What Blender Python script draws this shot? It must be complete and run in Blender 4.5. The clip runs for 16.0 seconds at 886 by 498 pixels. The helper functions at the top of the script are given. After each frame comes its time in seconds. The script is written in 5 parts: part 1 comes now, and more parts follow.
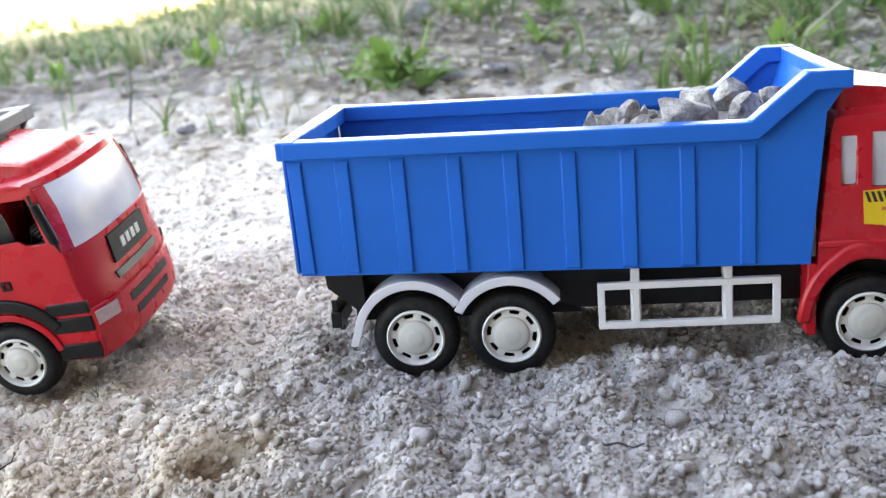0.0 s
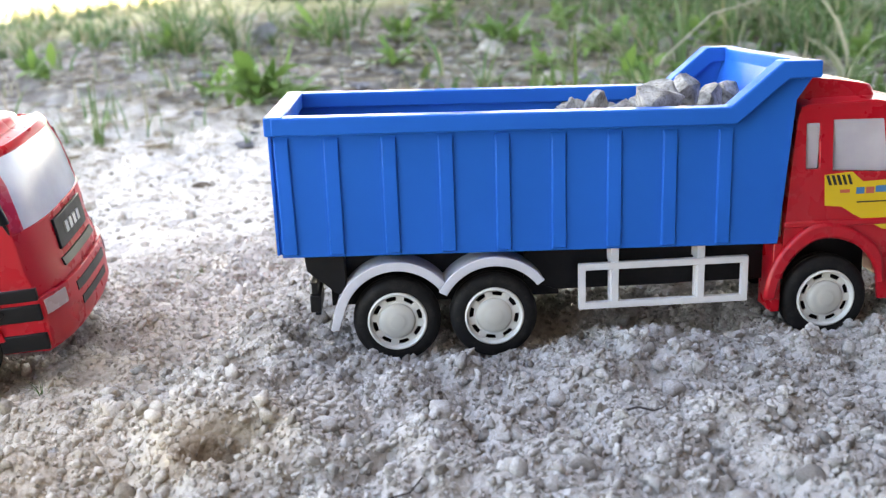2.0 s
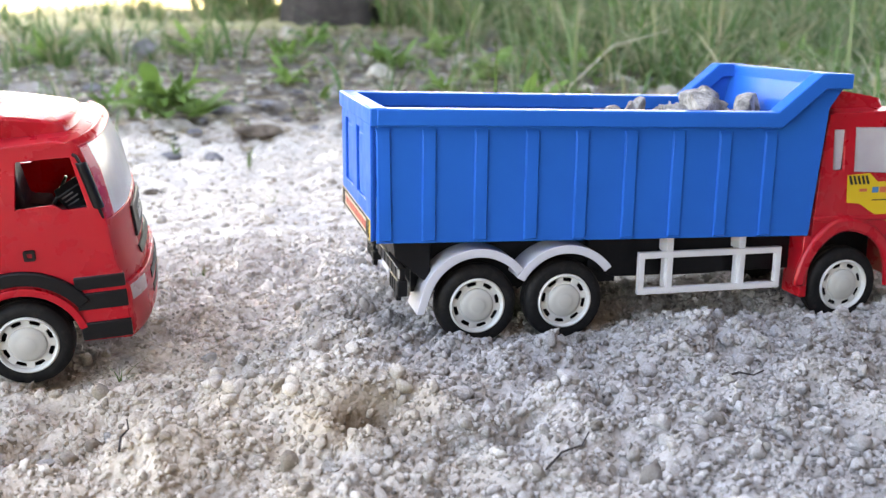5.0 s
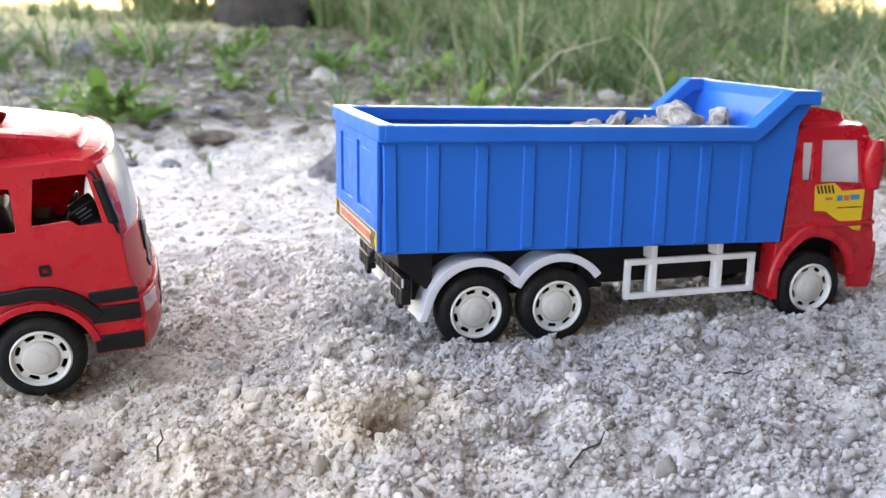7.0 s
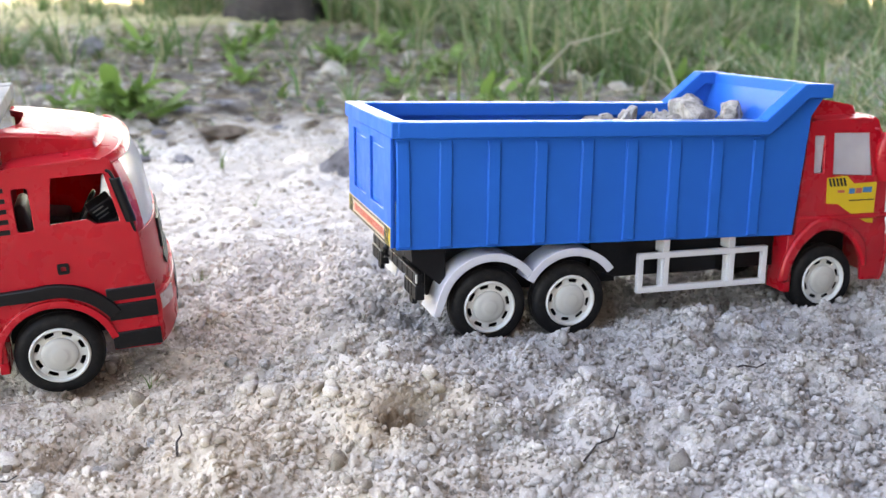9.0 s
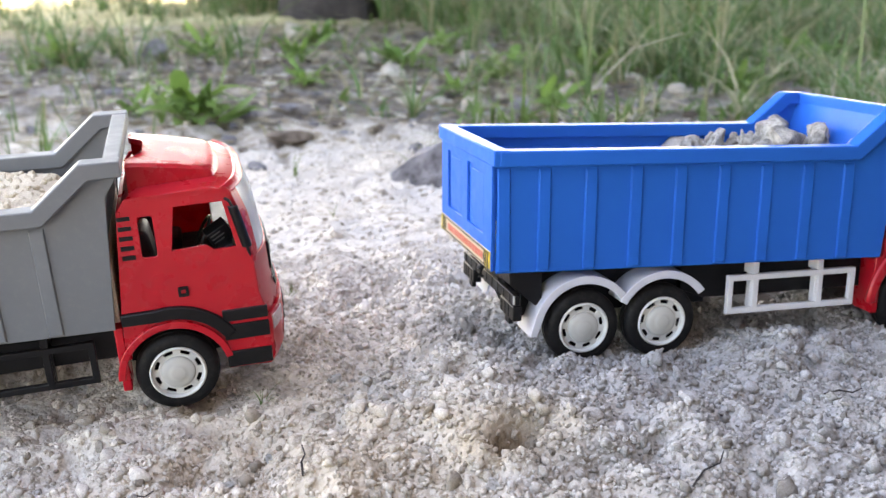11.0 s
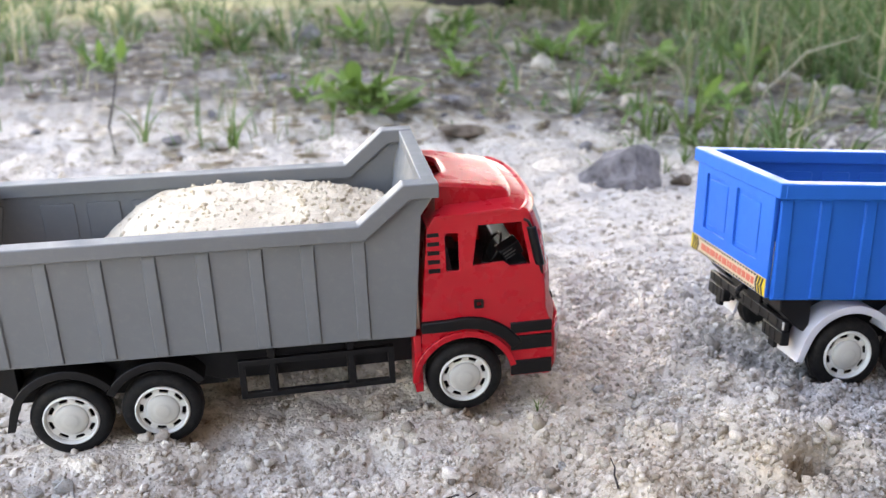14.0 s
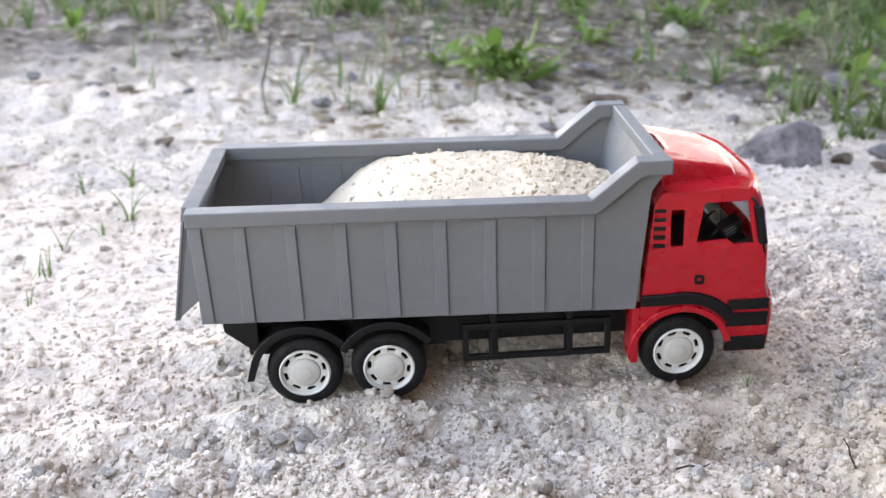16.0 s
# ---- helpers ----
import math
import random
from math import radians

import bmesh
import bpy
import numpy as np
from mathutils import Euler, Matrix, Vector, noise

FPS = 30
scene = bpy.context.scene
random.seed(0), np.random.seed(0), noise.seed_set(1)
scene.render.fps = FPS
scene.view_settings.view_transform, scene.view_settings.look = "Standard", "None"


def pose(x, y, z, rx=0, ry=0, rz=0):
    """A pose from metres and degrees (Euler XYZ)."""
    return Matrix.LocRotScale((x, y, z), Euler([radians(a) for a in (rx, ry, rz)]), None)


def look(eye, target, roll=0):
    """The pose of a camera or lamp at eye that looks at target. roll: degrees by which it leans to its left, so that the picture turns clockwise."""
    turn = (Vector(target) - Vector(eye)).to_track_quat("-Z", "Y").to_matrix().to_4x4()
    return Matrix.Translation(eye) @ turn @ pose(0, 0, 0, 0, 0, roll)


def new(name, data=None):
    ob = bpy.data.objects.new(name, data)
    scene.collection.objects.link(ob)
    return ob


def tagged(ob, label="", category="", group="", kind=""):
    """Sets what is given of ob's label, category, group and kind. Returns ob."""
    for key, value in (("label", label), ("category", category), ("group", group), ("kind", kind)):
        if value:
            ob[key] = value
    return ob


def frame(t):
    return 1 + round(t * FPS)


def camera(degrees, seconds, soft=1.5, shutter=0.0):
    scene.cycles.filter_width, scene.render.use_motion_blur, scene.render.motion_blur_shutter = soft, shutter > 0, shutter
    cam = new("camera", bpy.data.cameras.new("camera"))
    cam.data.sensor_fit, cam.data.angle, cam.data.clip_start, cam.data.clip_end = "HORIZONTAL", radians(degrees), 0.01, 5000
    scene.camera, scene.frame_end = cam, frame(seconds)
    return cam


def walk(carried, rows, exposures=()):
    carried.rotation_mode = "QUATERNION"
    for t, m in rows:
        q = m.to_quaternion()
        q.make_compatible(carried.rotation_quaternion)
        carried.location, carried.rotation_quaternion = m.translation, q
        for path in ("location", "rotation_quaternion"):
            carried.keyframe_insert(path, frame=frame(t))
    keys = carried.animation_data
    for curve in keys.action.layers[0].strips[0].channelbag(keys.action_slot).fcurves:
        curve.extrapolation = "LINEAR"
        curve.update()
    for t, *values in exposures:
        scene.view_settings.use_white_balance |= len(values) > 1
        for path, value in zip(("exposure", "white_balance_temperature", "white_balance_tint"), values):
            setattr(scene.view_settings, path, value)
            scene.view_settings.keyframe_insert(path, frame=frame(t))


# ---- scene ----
cam = camera(48.64, 16.0, 1.3)
# seconds, place of the eye in metres, turn in degrees
ROWS = [
    (0.0, 0.6381, -0.1069, 0.3425, 70.73, 5.53, -4.81),
    (0.5, 0.6173, -0.1044, 0.3358, 71.21, 5.34, -5.99),
    (1.0, 0.5902, -0.1022, 0.3262, 72.01, 3.20, -8.97),
    (1.5, 0.5565, -0.1002, 0.3150, 72.52, 4.06, -13.63),
    (2.0, 0.5339, -0.0975, 0.3189, 72.02, 2.09, -15.09),
    (2.5, 0.5021, -0.0900, 0.3158, 72.34, 0.99, -16.92),
    (3.0, 0.4655, -0.0803, 0.3229, 71.30, 0.28, -18.47),
    (3.5, 0.4382, -0.0607, 0.3354, 70.08, 0.31, -22.03),
    (4.0, 0.4269, -0.0607, 0.3474, 69.07, -0.10, -23.17),
    (4.5, 0.4095, -0.0828, 0.3184, 72.10, 0.14, -22.91),
    (5.0, 0.3731, -0.0851, 0.3053, 73.74, -1.10, -24.44),
    (7.5, 0.3188, -0.0862, 0.3197, 73.60, -1.63, -28.91),
    (8.0, 0.3207, -0.0877, 0.3181, 73.37, -1.70, -28.85),
    (8.5, 0.3193, -0.0878, 0.3192, 73.39, -1.49, -28.63),
    (11.0, 0.2752, -0.0853, 0.3470, 72.89, -0.70, -25.66),
    (11.5, 0.2562, -0.0812, 0.3577, 72.98, -0.81, -25.08),
    (12.0, 0.2336, -0.0775, 0.3664, 73.08, -0.87, -23.98),
    (12.5, 0.2121, -0.0725, 0.3734, 72.93, -1.03, -22.99),
    (13.0, 0.1903, -0.0666, 0.3771, 72.53, -1.08, -22.40),
    (13.5, 0.1673, -0.0640, 0.3787, 72.01, -1.52, -20.93),
    (14.0, 0.1475, -0.0613, 0.3811, 71.59, -1.50, -19.46),
    (14.5, 0.1258, -0.0573, 0.3814, 70.77, -1.95, -17.78),
    (15.0, 0.1019, -0.0547, 0.3821, 70.31, -1.97, -16.21),
    (15.5, 0.0763, -0.0519, 0.3860, 69.62, -1.97, -14.72),
    (16.0, 0.0527, -0.0506, 0.3896, 69.30, -1.91, -13.87),
]
walk(cam, [(t, pose(x, y, z, rx, ry, rz)) for t, x, y, z, rx, ry, rz in ROWS], [(0.0, 3.66, 8600, 14), (5.0, 3.61, 8750, 17), (9.5, 3.53, 8800, 18), (16.0, 3.31, 8900, 19)])
cam.data.dof.use_dof = True
cam.data.dof.focus_distance = 0.58
cam.data.dof.aperture_fstop = 11.5

# ---------------------------------------------------------------- light
world = bpy.data.worlds.new("sky")
scene.world = world
world.use_nodes = True
wn = world.node_tree
sky = wn.nodes.new("ShaderNodeTexSky")
sky.sky_type = 'NISHITA'
sky.sun_disc = False
SUN_EL, SUN_AZ = radians(47), radians(12)
sky.sun_elevation, sky.sun_rotation = SUN_EL, SUN_AZ
wn.links.new(sky.outputs[0], wn.nodes["Background"].inputs[0])
wn.nodes["Background"].inputs[1].default_value = 0.15
sun_data = bpy.data.lights.new("sun", 'SUN')
sun_data.energy, sun_data.angle, sun_data.color = 4.5, radians(0.53), (1.0, 0.93, 0.82)
sun = new("sun", sun_data)
SUN_DIR = Vector((math.sin(SUN_AZ) * math.cos(SUN_EL), math.cos(SUN_AZ) * math.cos(SUN_EL), math.sin(SUN_EL)))
sun.matrix_world = look(SUN_DIR * 30, (0, 0, 0))


# ---------------------------------------------------------------- materials
def mat(name):
    m = bpy.data.materials.new(name)
    m.use_nodes = True
    return m, m.node_tree, m.node_tree.nodes["Principled BSDF"]


def ramp(nt, fac, stops):
    r = nt.nodes.new("ShaderNodeValToRGB")
    while len(r.color_ramp.elements) < len(stops):
        r.color_ramp.elements.new(0.5)
    for e, (p, c) in zip(r.color_ramp.elements, stops):
        e.position, e.color = p, (*c, 1)
    nt.links.new(fac, r.inputs[0])
    return r.outputs[0]


def noise_tex(nt, scale, detail=4.0, rough=0.55, coord="Object"):
    c = nt.nodes.new("ShaderNodeTexCoord")
    n = nt.nodes.new("ShaderNodeTexNoise")
    n.inputs["Scale"].default_value, n.inputs["Detail"].default_value, n.inputs["Roughness"].default_value = scale, detail, rough
    nt.links.new(c.outputs[coord], n.inputs["Vector"])
    return n.outputs[0]


def mix(nt, fac, a, b, kind='MIX'):
    m = nt.nodes.new("ShaderNodeMix")
    m.data_type, m.blend_type = 'RGBA', kind
    for sock, v in ((m.inputs[0], fac), (m.inputs[6], a), (m.inputs[7], b)):
        if isinstance(v, (int, float)):
            sock.default_value = v
        elif isinstance(v, tuple):
            sock.default_value = (*v, 1)
        else:
            nt.links.new(v, sock)
    return m.outputs[2]


def bump(nt, bsdf, height, strength, distance):
    b = nt.nodes.new("ShaderNodeBump")
    b.inputs["Strength"].default_value, b.inputs["Distance"].default_value = strength, distance
    nt.links.new(height, b.inputs["Height"])
    nt.links.new(b.outputs[0], bsdf.inputs["Normal"])


def plastic(name, col, rough=0.38, dust=0.25, dust_col=(0.42, 0.38, 0.33), spec=0.5, thin=0.0):
    """Moulded toy plastic: slight tone drift, fine scratches and a film of pale dust."""
    m, nt, b = mat(name)
    n1 = noise_tex(nt, 14, 3)
    tone = mix(nt, n1, tuple(c * 0.88 for c in col), tuple(min(1, c * 1.1) for c in col))
    n2 = noise_tex(nt, 160, 6, 0.7)
    d = ramp(nt, n2, [(0.50, (0, 0, 0)), (0.80, (dust, dust, dust))])
    nt.links.new(mix(nt, d, tone, dust_col), b.inputs["Base Color"])
    nt.links.new(ramp(nt, noise_tex(nt, 60, 5), [(0.3, (rough * 0.85,) * 3), (0.75, (min(1, rough * 1.35),) * 3)]), b.inputs["Roughness"])
    b.inputs["Specular IOR Level"].default_value = spec
    bump(nt, b, noise_tex(nt, 220, 3), 0.06, 0.0006)
    if thin:
        # thin moulded walls let some light through
        tr = nt.nodes.new("ShaderNodeBsdfTranslucent")
        nt.links.new(tone, tr.inputs[0])
        ms = nt.nodes.new("ShaderNodeMixShader")
        ms.inputs[0].default_value = thin
        nt.links.new(b.outputs[0], ms.inputs[1]); nt.links.new(tr.outputs[0], ms.inputs[2])
        nt.links.new(ms.outputs[0], nt.nodes["Material Output"].inputs[0])
    return m


BLUE = plastic("blue_plastic", (0.0, 0.110, 0.47), 0.34, 0.015, (0.10, 0.22, 0.45), 0.10)
GREY = plastic("grey_plastic", (0.128, 0.138, 0.148), 0.50, 0.08, (0.36, 0.34, 0.31), 0.35)
RED = plastic("red_plastic", (0.52, 0.010, 0.022), 0.27, 0.03, (0.50, 0.30, 0.28), 0.45, 0.22)
BLACK = plastic("black_plastic", (0.004, 0.004, 0.005), 0.40, 0.02, (0.3, 0.28, 0.25), 0.25)
WHITE = plastic("white_plastic", (0.60, 0.60, 0.62), 0.42, 0.16)
SILVER = plastic("pale_grey_plastic", (0.50, 0.51, 0.56), 0.38, 0.12)
RIM = plastic("wheel_white_plastic", (0.58, 0.58, 0.56), 0.40, 0.22)
HUB = plastic("hub_cap_plastic", (0.44, 0.435, 0.41), 0.45, 0.25)
TYRE = plastic("tyre_rubber", (0.006, 0.006, 0.007), 0.60, 0.10, (0.20, 0.18, 0.15), 0.22)
LAMP = plastic("lamp_plastic", (0.42, 0.30, 0.29), 0.25, 0.2)
YELLOW = plastic("yellow_sticker", (0.62, 0.42, 0.015), 0.35, 0.05)
INK = plastic("black_ink", (0.010, 0.010, 0.010), 0.40, 0.04)
RED_INK = plastic("red_ink", (0.50, 0.10, 0.06), 0.40, 0.05)
BLUE_INK = plastic("blue_ink", (0.03, 0.16, 0.34), 0.40, 0.05)
PAPER = plastic("pale_sticker", (0.50, 0.39, 0.26), 0.40, 0.20)
MAROON = plastic("seat_plastic", (0.020, 0.016, 0.030), 0.45, 0.05)

m, nt, b = mat("frosted_plastic_pane")
nt.links.new(ramp(nt, noise_tex(nt, 30, 4), [(0.35, (0.62, 0.61, 0.66)), (0.7, (0.77, 0.76, 0.80))]), b.inputs["Base Color"])
b.inputs["Roughness"].default_value = 0.22
b.inputs["Transmission Weight"].default_value = 0.45
b.inputs["IOR"].default_value = 1.3
PANE = m


def tint_by_place(nt):
    """Tan earth round the pit and along the wheel tracks, cooler grey gravel towards the far end, darkened there with
    painted shade.
    """
    g = nt.nodes.new("ShaderNodeNewGeometry")
    s = nt.nodes.new("ShaderNodeSeparateXYZ")
    nt.links.new(g.outputs["Position"], s.inputs[0])
    wob = noise_tex(nt, 14, 4)
    add = nt.nodes.new("ShaderNodeMath"); add.operation = 'MULTIPLY_ADD'
    nt.links.new(wob, add.inputs[0]); add.inputs[1].default_value = 0.25
    nt.links.new(s.outputs[0], add.inputs[2])
    # greyer gravel at large x, with shade also put into the tint
    cool = ramp(nt, add.outputs[0], [(0.0, (1.0, 0.955, 0.905)), (0.40, (1.0, 0.955, 0.905)), (0.56, (0.96, 0.87, 0.76)), (0.64, (0.86, 0.83, 0.79)), (0.75, (0.63, 0.64, 0.665))])
    # brown subsoil dug up in the small pit; its dark core paints the hole's shade
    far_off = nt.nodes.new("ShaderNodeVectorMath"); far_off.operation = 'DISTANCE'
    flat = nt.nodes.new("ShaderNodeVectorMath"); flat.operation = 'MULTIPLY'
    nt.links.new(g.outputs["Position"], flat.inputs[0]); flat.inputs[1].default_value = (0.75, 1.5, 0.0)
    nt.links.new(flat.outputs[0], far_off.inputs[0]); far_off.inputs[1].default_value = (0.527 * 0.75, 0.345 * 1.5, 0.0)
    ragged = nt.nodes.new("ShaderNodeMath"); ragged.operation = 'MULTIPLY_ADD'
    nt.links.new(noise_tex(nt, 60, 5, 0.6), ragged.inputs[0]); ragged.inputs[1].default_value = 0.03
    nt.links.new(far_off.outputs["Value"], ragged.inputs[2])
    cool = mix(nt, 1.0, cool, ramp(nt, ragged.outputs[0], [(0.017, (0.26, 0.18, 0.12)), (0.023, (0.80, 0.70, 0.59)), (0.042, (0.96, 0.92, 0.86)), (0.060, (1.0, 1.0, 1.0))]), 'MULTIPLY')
    near = nt.nodes.new("ShaderNodeMapRange")
    nt.links.new(s.outputs[1], near.inputs[0])
    near.inputs[1].default_value, near.inputs[2].default_value = 0.50, 0.62
    return mix(nt, near.outputs[0], cool, (1.0, 0.935, 0.88))


# dry earth: pale grey, tan and cooler grey patches, darker litter-strewn soil further off
m, nt, b = mat("dry_earth")
geo = nt.nodes.new("ShaderNodeNewGeometry")
sep = nt.nodes.new("ShaderNodeSeparateXYZ")
nt.links.new(geo.outputs["Position"], sep.inputs[0])
big = ramp(nt, noise_tex(nt, 5, 4), [(0.32, (0.58, 0.535, 0.48)), (0.50, (0.64, 0.60, 0.55)), (0.68, (0.55, 0.535, 0.52))])
fine = ramp(nt, noise_tex(nt, 130, 8, 0.7), [(0.30, (0.62, 0.60, 0.57)), (0.62, (1.0, 1.0, 1.0))])
# brown soil blotches, darkened to paint the shade in gaps between clumps
gap_dark = ramp(nt, noise_tex(nt, 75, 6, 0.68), [(0.34, (0.42, 0.36, 0.30)), (0.47, (1, 1, 1))])
pale = mix(nt, 0.85, mix(nt, 1.0, gap_dark, mix(nt, 1.0, big, tint_by_place(nt), 'MULTIPLY'), 'MULTIPLY'), fine, 'MULTIPLY')
soil = ramp(nt, noise_tex(nt, 9, 9, 0.68), [(0.32, (0.045, 0.036, 0.030)), (0.45, (0.13, 0.107, 0.09)), (0.57, (0.26, 0.225, 0.20)), (0.72, (0.44, 0.395, 0.36))])
edge_n = noise_tex(nt, 3.2, 5, 0.6)
ad = nt.nodes.new("ShaderNodeMath"); ad.operation = 'MULTIPLY_ADD'
nt.links.new(edge_n, ad.inputs[0]); ad.inputs[1].default_value = 1.0
# the pale earth reaches further back towards the open side of the clearing
open_side = nt.nodes.new("ShaderNodeMapRange")
nt.links.new(sep.outputs[0], open_side.inputs[0])
open_side.inputs[1].default_value, open_side.inputs[2].default_value = -0.1, 0.95
open_side.inputs[3].default_value, open_side.inputs[4].default_value = -0.62, 0.0
bank_side = nt.nodes.new("ShaderNodeMapRange")
nt.links.new(sep.outputs[0], bank_side.inputs[0])
bank_side.inputs[1].default_value, bank_side.inputs[2].default_value = 1.04, 1.32
bank_side.inputs[3].default_value, bank_side.inputs[4].default_value = 0.0, 1.0
sides = nt.nodes.new("ShaderNodeMath"); sides.operation = 'ADD'
nt.links.new(open_side.outputs[0], sides.inputs[0]); nt.links.new(bank_side.outputs[0], sides.inputs[1])
back = nt.nodes.new("ShaderNodeMath"); back.operation = 'ADD'
nt.links.new(sep.outputs[1], back.inputs[0]); nt.links.new(sides.outputs[0], back.inputs[1])
nt.links.new(back.outputs[0], ad.inputs[2])
zone = nt.nodes.new("ShaderNodeMapRange")
nt.links.new(ad.outputs[0], zone.inputs[0])
zone.inputs[1].default_value, zone.inputs[2].default_value = 1.95, 2.45
far = nt.nodes.new("ShaderNodeMapRange")
straw_n = nt.nodes.new("ShaderNodeMath"); straw_n.operation = 'ADD'
nt.links.new(edge_n, straw_n.inputs[0]); nt.links.new(sep.outputs[1], straw_n.inputs[1])
nt.links.new(straw_n.outputs[0], far.inputs[0])
far.inputs[1].default_value, far.inputs[2].default_value = 4.2, 5.0
straw = ramp(nt, noise_tex(nt, 4, 8, 0.65), [(0.3, (0.30, 0.26, 0.12)), (0.55, (0.50, 0.43, 0.24)), (0.75, (0.56, 0.50, 0.36))])
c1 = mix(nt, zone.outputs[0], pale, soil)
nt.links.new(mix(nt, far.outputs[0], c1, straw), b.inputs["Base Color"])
b.inputs["Roughness"].default_value = 0.95
b.inputs["Specular IOR Level"].default_value = 0.15
def cells(scale):
    """Crumbled relief: rounded cells of irregular size."""
    c = nt.nodes.new("ShaderNodeTexCoord")
    v = nt.nodes.new("ShaderNodeTexVoronoi")
    v.inputs["Scale"].default_value = scale
    warp = nt.nodes.new("ShaderNodeVectorMath"); warp.operation = 'MULTIPLY_ADD'
    n = nt.nodes.new("ShaderNodeTexNoise"); n.inputs["Scale"].default_value = scale * 0.6
    nt.links.new(c.outputs["Object"], n.inputs["Vector"])
    nt.links.new(n.outputs["Color"], warp.inputs[0]); warp.inputs[1].default_value = (0.35 / scale,) * 3
    nt.links.new(c.outputs["Object"], warp.inputs[2])
    nt.links.new(warp.outputs[0], v.inputs["Vector"])
    return v.outputs["Distance"]


lo = nt.nodes.new("ShaderNodeMath"); lo.operation = 'MULTIPLY_ADD'
nt.links.new(cells(150), lo.inputs[0]); lo.inputs[1].default_value = -1.0
nt.links.new(noise_tex(nt, 260, 3, 0.5), lo.inputs[2])
hi = nt.nodes.new("ShaderNodeMath"); hi.operation = 'MULTIPLY_ADD'
nt.links.new(cells(380), hi.inputs[0]); hi.inputs[1].default_value = -0.5
nt.links.new(lo.outputs[0], hi.inputs[2])
bump(nt, b, hi.outputs[0], 0.50, 0.004)
EARTH = m


def crumbs(name, cols, scale=900, tinted=True):
    """Dried lumps of earth: each lump its own tone, with patches of tan and cool grey."""
    m, nt, b = mat(name)
    g = nt.nodes.new("ShaderNodeNewGeometry")
    own = ramp(nt, g.outputs["Random Per Island"], cols)
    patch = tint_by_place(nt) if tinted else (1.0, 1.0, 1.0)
    c = mix(nt, 0.9, own, patch, 'MULTIPLY')
    f = ramp(nt, noise_tex(nt, scale, 5, 0.7), [(0.3, (0.60, 0.57, 0.53)), (0.62, (1, 1, 1))])
    nt.links.new(mix(nt, 0.85, c, f, 'MULTIPLY'), b.inputs["Base Color"])
    b.inputs["Roughness"].default_value = 0.95
    b.inputs["Specular IOR Level"].default_value = 0.15
    bump(nt, b, noise_tex(nt, scale * 0.7, 6, 0.7), 0.8, 0.0012)
    return m


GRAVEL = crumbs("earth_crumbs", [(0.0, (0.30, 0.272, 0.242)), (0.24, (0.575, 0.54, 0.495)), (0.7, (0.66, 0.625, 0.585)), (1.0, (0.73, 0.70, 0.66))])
SAND = crumbs("cream_sand", [(0.0, (0.64, 0.54, 0.40)), (0.5, (0.70, 0.60, 0.46)), (1.0, (0.74, 0.65, 0.52))], 900, False)


def rock_mat(name, a, c, scale=40):
    m, nt, b = mat(name)
    oi = nt.nodes.new("ShaderNodeObjectInfo")
    v = ramp(nt, oi.outputs["Random"], [(0.0, (0.78, 0.76, 0.74)), (1.0, (1, 1, 1))])
    base = ramp(nt, noise_tex(nt, scale, 7, 0.65), [(0.30, a), (0.66, c)])
    spots = ramp(nt, noise_tex(nt, scale * 5, 4, 0.6), [(0.36, (0.55, 0.53, 0.5)), (0.48, (1, 1, 1))])
    nt.links.new(mix(nt, 0.8, mix(nt, 0.9, base, v, 'MULTIPLY'), spots, 'MULTIPLY'), b.inputs["Base Color"])
    b.inputs["Roughness"].default_value = 0.9
    b.inputs["Specular IOR Level"].default_value = 0.25
    bump(nt, b, noise_tex(nt, scale * 6, 6, 0.7), 0.8, 0.003)
    return m


STONE = rock_mat("pale_clod", (0.34, 0.32, 0.30), (0.57, 0.545, 0.51), 90)
RUBBLE = rock_mat("mottled_rubble", (0.10, 0.095, 0.09), (0.62, 0.59, 0.55), 75)
DARK_ROCK = rock_mat("dark_rock", (0.055, 0.052, 0.055), (0.30, 0.28, 0.295), 18)
PALE_ROCK = rock_mat("pale_rock", (0.26, 0.22, 0.18), (0.52, 0.46, 0.39), 14)
BROWN_ROCK = rock_mat("brown_clod", (0.06, 0.045, 0.035), (0.22, 0.17, 0.135), 18)


def foliage(name, stops, per="Random Per Island"):
    m, nt, b = mat(name)
    if per == "object":
        src = nt.nodes.new("ShaderNodeObjectInfo").outputs["Random"]
    else:
        src = nt.nodes.new("ShaderNodeNewGeometry").outputs["Random Per Island"]
    c = ramp(nt, src, stops)
    f = ramp(nt, noise_tex(nt, 20, 4), [(0.3, (0.75, 0.75, 0.70)), (0.7, (1, 1, 1))])
    nt.links.new(mix(nt, 0.9, c, f, 'MULTIPLY'), b.inputs["Base Color"])
    b.inputs["Roughness"].default_value = 0.5
    b.inputs["Specular IOR Level"].default_value = 0.35
    tr = nt.nodes.new("ShaderNodeBsdfTranslucent")
    nt.links.new(c, tr.inputs[0])
    ms = nt.nodes.new("ShaderNodeMixShader")
    ms.inputs[0].default_value = 0.35
    nt.links.new(b.outputs[0], ms.inputs[1]); nt.links.new(tr.outputs[0], ms.inputs[2])
    nt.links.new(ms.outputs[0], nt.nodes["Material Output"].inputs[0])
    return m


